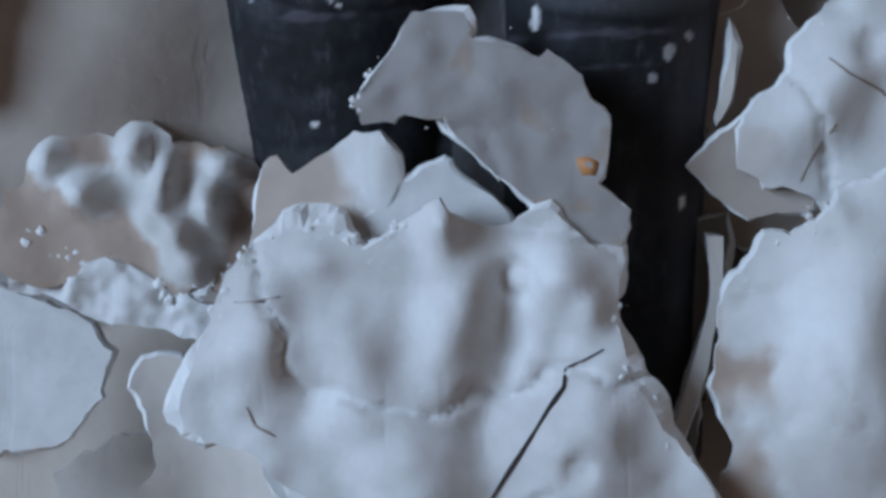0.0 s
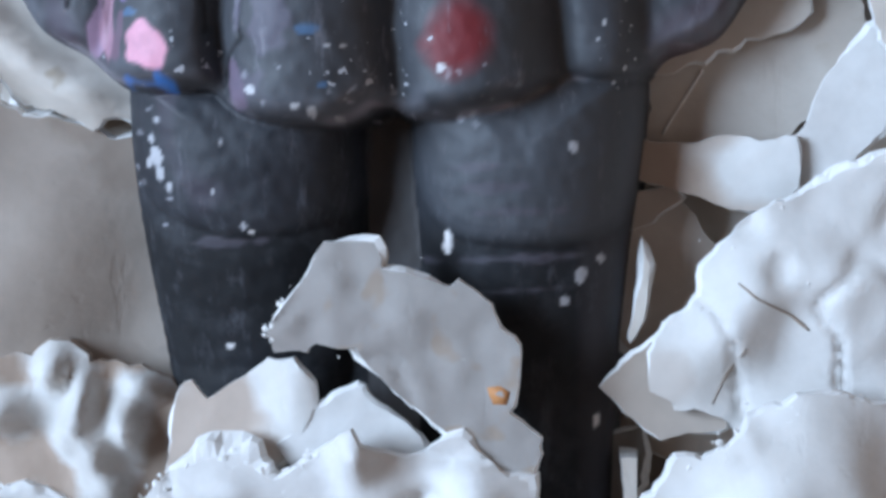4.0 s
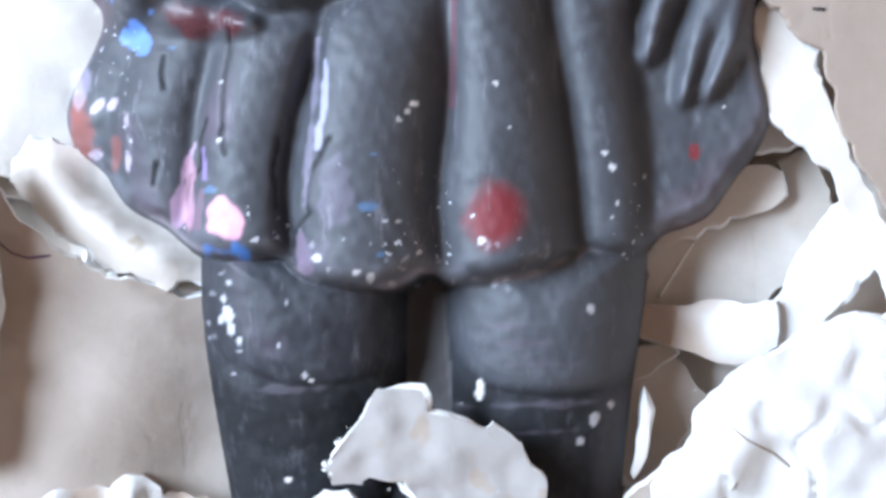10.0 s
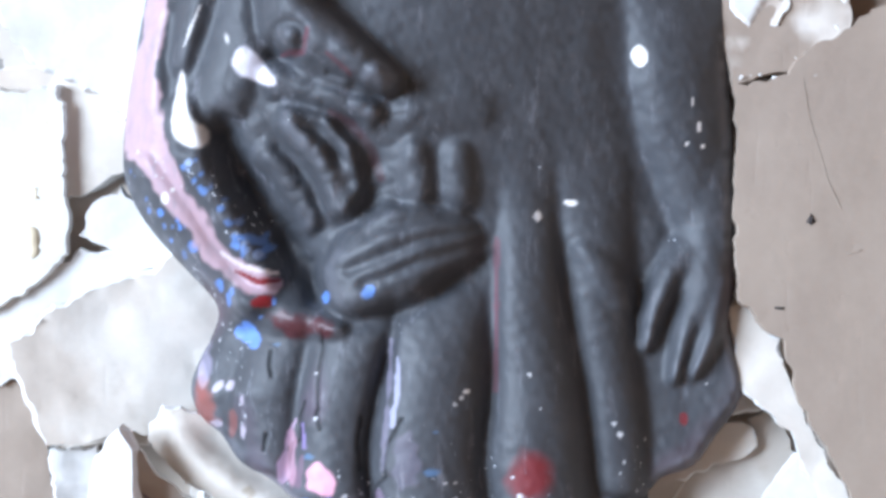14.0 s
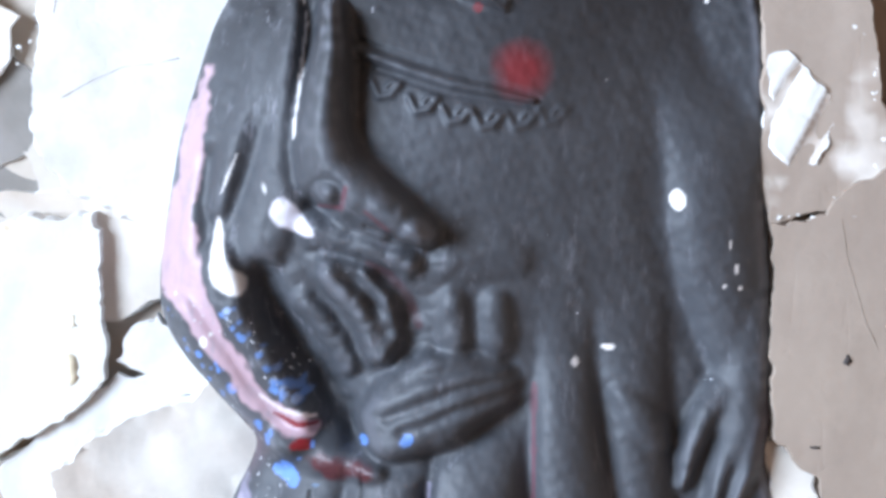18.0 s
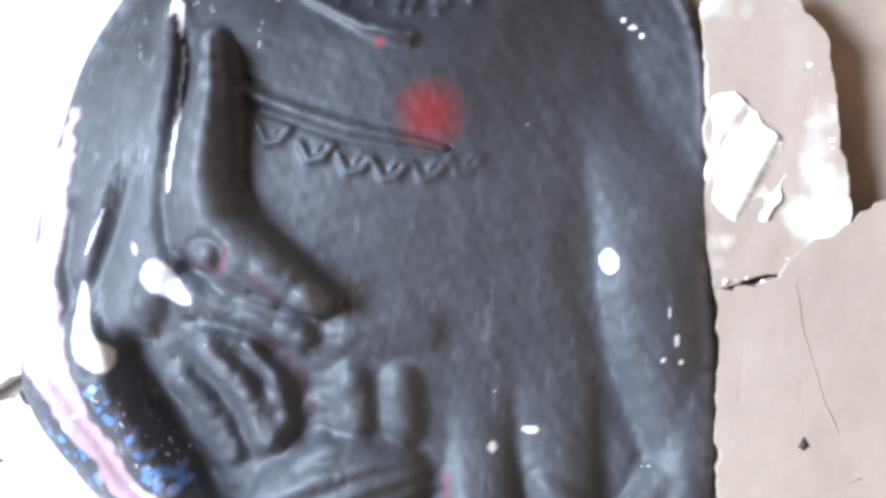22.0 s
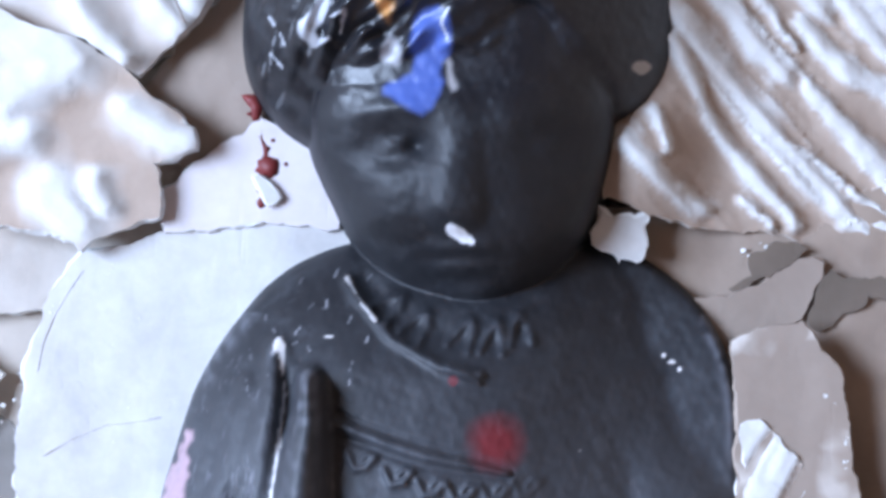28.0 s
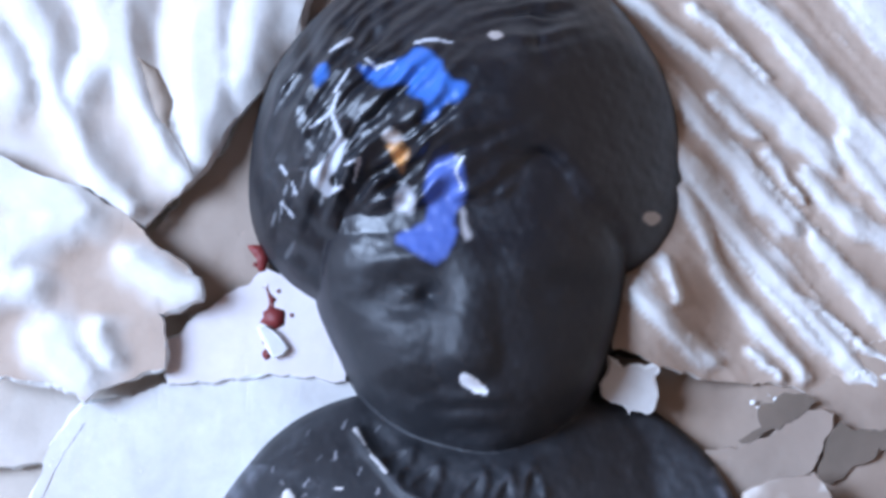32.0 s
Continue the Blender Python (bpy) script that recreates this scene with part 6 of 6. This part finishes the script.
for chain in ([(-2.77, 15.17, 0.03), (-2.60, 14.72, 0.06), (-2.78, 14.25, 0.13), (-2.98, 14.05, 0.16), (-2.84, 13.80, 0.08), (-2.56, 13.87, 0.03)], [(-2.55, 14.65, 0.09), (-2.75, 14.25, 0.16)], [(-2.53, 14.20, 0.02), (-2.25, 14.30, 0.04), (-2.36, 13.95, 0.02)],
              [(-3.14, 14.92, 0.02), (-2.77, 15.18, 0.05), (-2.66, 15.51, 0.02)], [(-2.82, 16.35, 0.03), (-2.46, 16.56, 0.06)], [(-3.68, 14.30, 0.03), (-3.58, 14.16, 0.03)], [(-3.47, 13.99, 0.025), (-3.41, 13.81, 0.03)], [(-3.68, 13.68, 0.02), (-3.47, 13.43, 0.02)],
              [(-0.46, 14.36, 0.03), (-0.59, 14.12, 0.04), (-0.47, 13.86, 0.02)], [(-1.32, 16.42, 0.03), (-1.00, 16.48, 0.05), (-0.64, 16.40, 0.02)], [(-2.17, 16.13, 0.02), (-1.97, 15.97, 0.05), (-1.68, 16.05, 0.03)], [(-2.45, 15.95, 0.02), (-2.7, 15.55, 0.03)]):
    daub(streak(chain, 3.5, 1.0), (0.55, 0.57, 0.62), 0.2, 0.85)
daub(blob(3.0, 13.5, 0.2, 0.12, 5, 1.0), (0.5, 0.46, 0.42), 0.4, 0.8)
daub(blob(0.11, 16.55, 0.14, 0.10, 5, 0.6), (0.4, 0.36, 0.34), 0.3)
for k in range(14):
    cx, cy = speck.uniform(-4.0, -2.2), speck.uniform(12.6, 16.4)
    daub(blob(cx, cy, speck.uniform(0.015, 0.035), speck.uniform(0.08, 0.26), 3, 2.5, speck.uniform(-45, -10)), (0.5, 0.52, 0.56), 0.2, speck.uniform(0.1, 0.45))
NICKS = 0.12 + 0.5 * np.exp(-(((Y + 3.5) / 0.7) ** 2)) * (X > -2.2) * (X < 3.4) + 0.2 * (Y < -4.2) * np.clip(0.6 + 0.5 * wave(X, Y, 1.0, 91), 0, 1) + 0.5 * np.clip(-(X + 2.8), 0, 1) * (Y > -2.6)
NICKS = np.clip(NICKS + 0.35 * np.clip((7.5 - Y) / 4, 0, 1) * (Y > -3.6), 0, 1) * np.clip((11.0 - Y) / 3, 0.15, 1)

ny, nx = X.shape
keep = Z > -0.85
ids = np.arange(nx * ny).reshape(ny, nx)
quads = np.stack([ids[:-1, :-1], ids[:-1, 1:], ids[1:, 1:], ids[1:, :-1]], -1)
shown = keep[:-1, :-1] | keep[:-1, 1:] | keep[1:, 1:] | keep[1:, :-1]
quads = quads[shown]
used = np.unique(quads)
again = np.full(nx * ny, -1)
again[used] = np.arange(len(used))
co = np.stack([X, Y, Z], -1).reshape(-1, 3)[used] * CM

enamel, nodes, links, b = node_mat("worn_black_figurine_paint", 0.5, 0.5)
attr = nodes.new("ShaderNodeAttribute")
attr.attribute_name = "paint"
coord = nodes.new("ShaderNodeTexCoord").outputs["Object"]
dust = noise_node(nodes, links, coord, 160.0, 6.0, 0.65)
fine = noise_node(nodes, links, coord, 900.0, 4.0, 0.6)
stretch = nodes.new("ShaderNodeMapping")
stretch.inputs["Scale"].default_value = (1.0, 0.22, 1.0)
links.new(coord, stretch.inputs["Vector"])
brushed = noise_node(nodes, links, stretch.outputs["Vector"], 520.0, 5.0, 0.65)
scuff = ramp_node(nodes, links, dust, [(0.50, (0.0, 0.0, 0.0)), (0.72, (0.28, 0.28, 0.28))])
# tiny pale chips: a few cells of a fine cell pattern, in clusters
cells = nodes.new("ShaderNodeTexVoronoi")
cells.inputs["Scale"].default_value = 620.0
jitter = nodes.new("ShaderNodeTexNoise")
jitter.inputs["Scale"].default_value, jitter.inputs["Detail"].default_value = 900.0, 2.0
links.new(coord, jitter.inputs["Vector"])
shove = nodes.new("ShaderNodeVectorMath")
shove.operation = "MULTIPLY_ADD"
shove.inputs[1].default_value = (0.0022, 0.0022, 0.0022)
links.new(jitter.outputs["Color"], shove.inputs[0])
links.new(coord, shove.inputs[2])
links.new(shove.outputs["Vector"], cells.inputs["Vector"])
cluster = ramp_node(nodes, links, noise_node(nodes, links, coord, 55.0, 2.0, 0.5), [(0.45, (0.0, 0.0, 0.0)), (0.64, (0.55, 0.55, 0.55))])
size = nodes.new("ShaderNodeMath")
size.operation = "MULTIPLY"
links.new(cells.outputs["Color"], size.inputs[0])
dense = nodes.new("ShaderNodeAttribute")
dense.attribute_name = "nicks"
rate = nodes.new("ShaderNodeMath")
rate.operation = "MULTIPLY"
links.new(cluster, rate.inputs[0])
links.new(dense.outputs["Fac"], rate.inputs[1])
links.new(rate.outputs[0], size.inputs[1])
chosen = nodes.new("ShaderNodeMath")
chosen.operation = "SUBTRACT"
links.new(size.outputs[0], chosen.inputs[0])
links.new(cells.outputs["Distance"], chosen.inputs[1])
chip_mask = ramp_node(nodes, links, chosen.outputs[0], [(0.06, (0.0, 0.0, 0.0)), (0.12, (0.9, 0.9, 0.9))])
scuff_rate = nodes.new("ShaderNodeMath")
scuff_rate.operation = "MULTIPLY"
links.new(scuff, scuff_rate.inputs[0])
scuff_at = nodes.new("ShaderNodeMapRange")
scuff_at.inputs[2].default_value, scuff_at.inputs[3].default_value, scuff_at.inputs[4].default_value = 0.3, 0.35, 1.0
links.new(dense.outputs["Fac"], scuff_at.inputs[0])
links.new(scuff_at.outputs[0], scuff_rate.inputs[1])
worn_colour = mix_node(nodes, links, scuff_rate.outputs[0], attr.outputs["Color"], (0.13, 0.135, 0.15))
# fine pale rubs along the strokes of the brush
rub = ramp_node(nodes, links, noise_node(nodes, links, stretch.outputs["Vector"], 330.0, 7.0, 0.75), [(0.56, (0.0, 0.0, 0.0)), (0.70, (0.75, 0.75, 0.75))])
rub_rate = nodes.new("ShaderNodeMath")
rub_rate.operation = "MULTIPLY"
links.new(rub, rub_rate.inputs[0])
links.new(dense.outputs["Fac"], rub_rate.inputs[1])
worn_colour = mix_node(nodes, links, rub_rate.outputs[0], worn_colour, (0.26, 0.26, 0.30))
links.new(mix_node(nodes, links, chip_mask, worn_colour, (0.55, 0.56, 0.60)), b.inputs["Base Color"])
rough_mix = nodes.new("ShaderNodeMath")
rough_mix.operation = "MULTIPLY_ADD"
links.new(dust, rough_mix.inputs[0])
rough_mix.inputs[1].default_value = 0.35
links.new(attr.outputs["Alpha"], rough_mix.inputs[2])
links.new(rough_mix.outputs[0], b.inputs["Roughness"])
bump_node(nodes, links, b, [(dust, 0.12, 0.0005), (brushed, 0.14, 0.0005), (fine, 0.2, 0.00015)])

figurine = finish("figurine", co.tolist(), again[quads].tolist(), enamel)
paint = figurine.data.color_attributes.new("paint", "FLOAT_COLOR", "POINT")
nicks = figurine.data.attributes.new("nicks", "FLOAT", "POINT")
nicks.data.foreach_set("value", NICKS.reshape(-1)[used].astype(np.float32))
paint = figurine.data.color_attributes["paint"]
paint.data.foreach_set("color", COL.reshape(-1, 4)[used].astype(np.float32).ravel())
tagged(figurine, "black painted figurine with chipped pink, blue and red paint", "figurine")
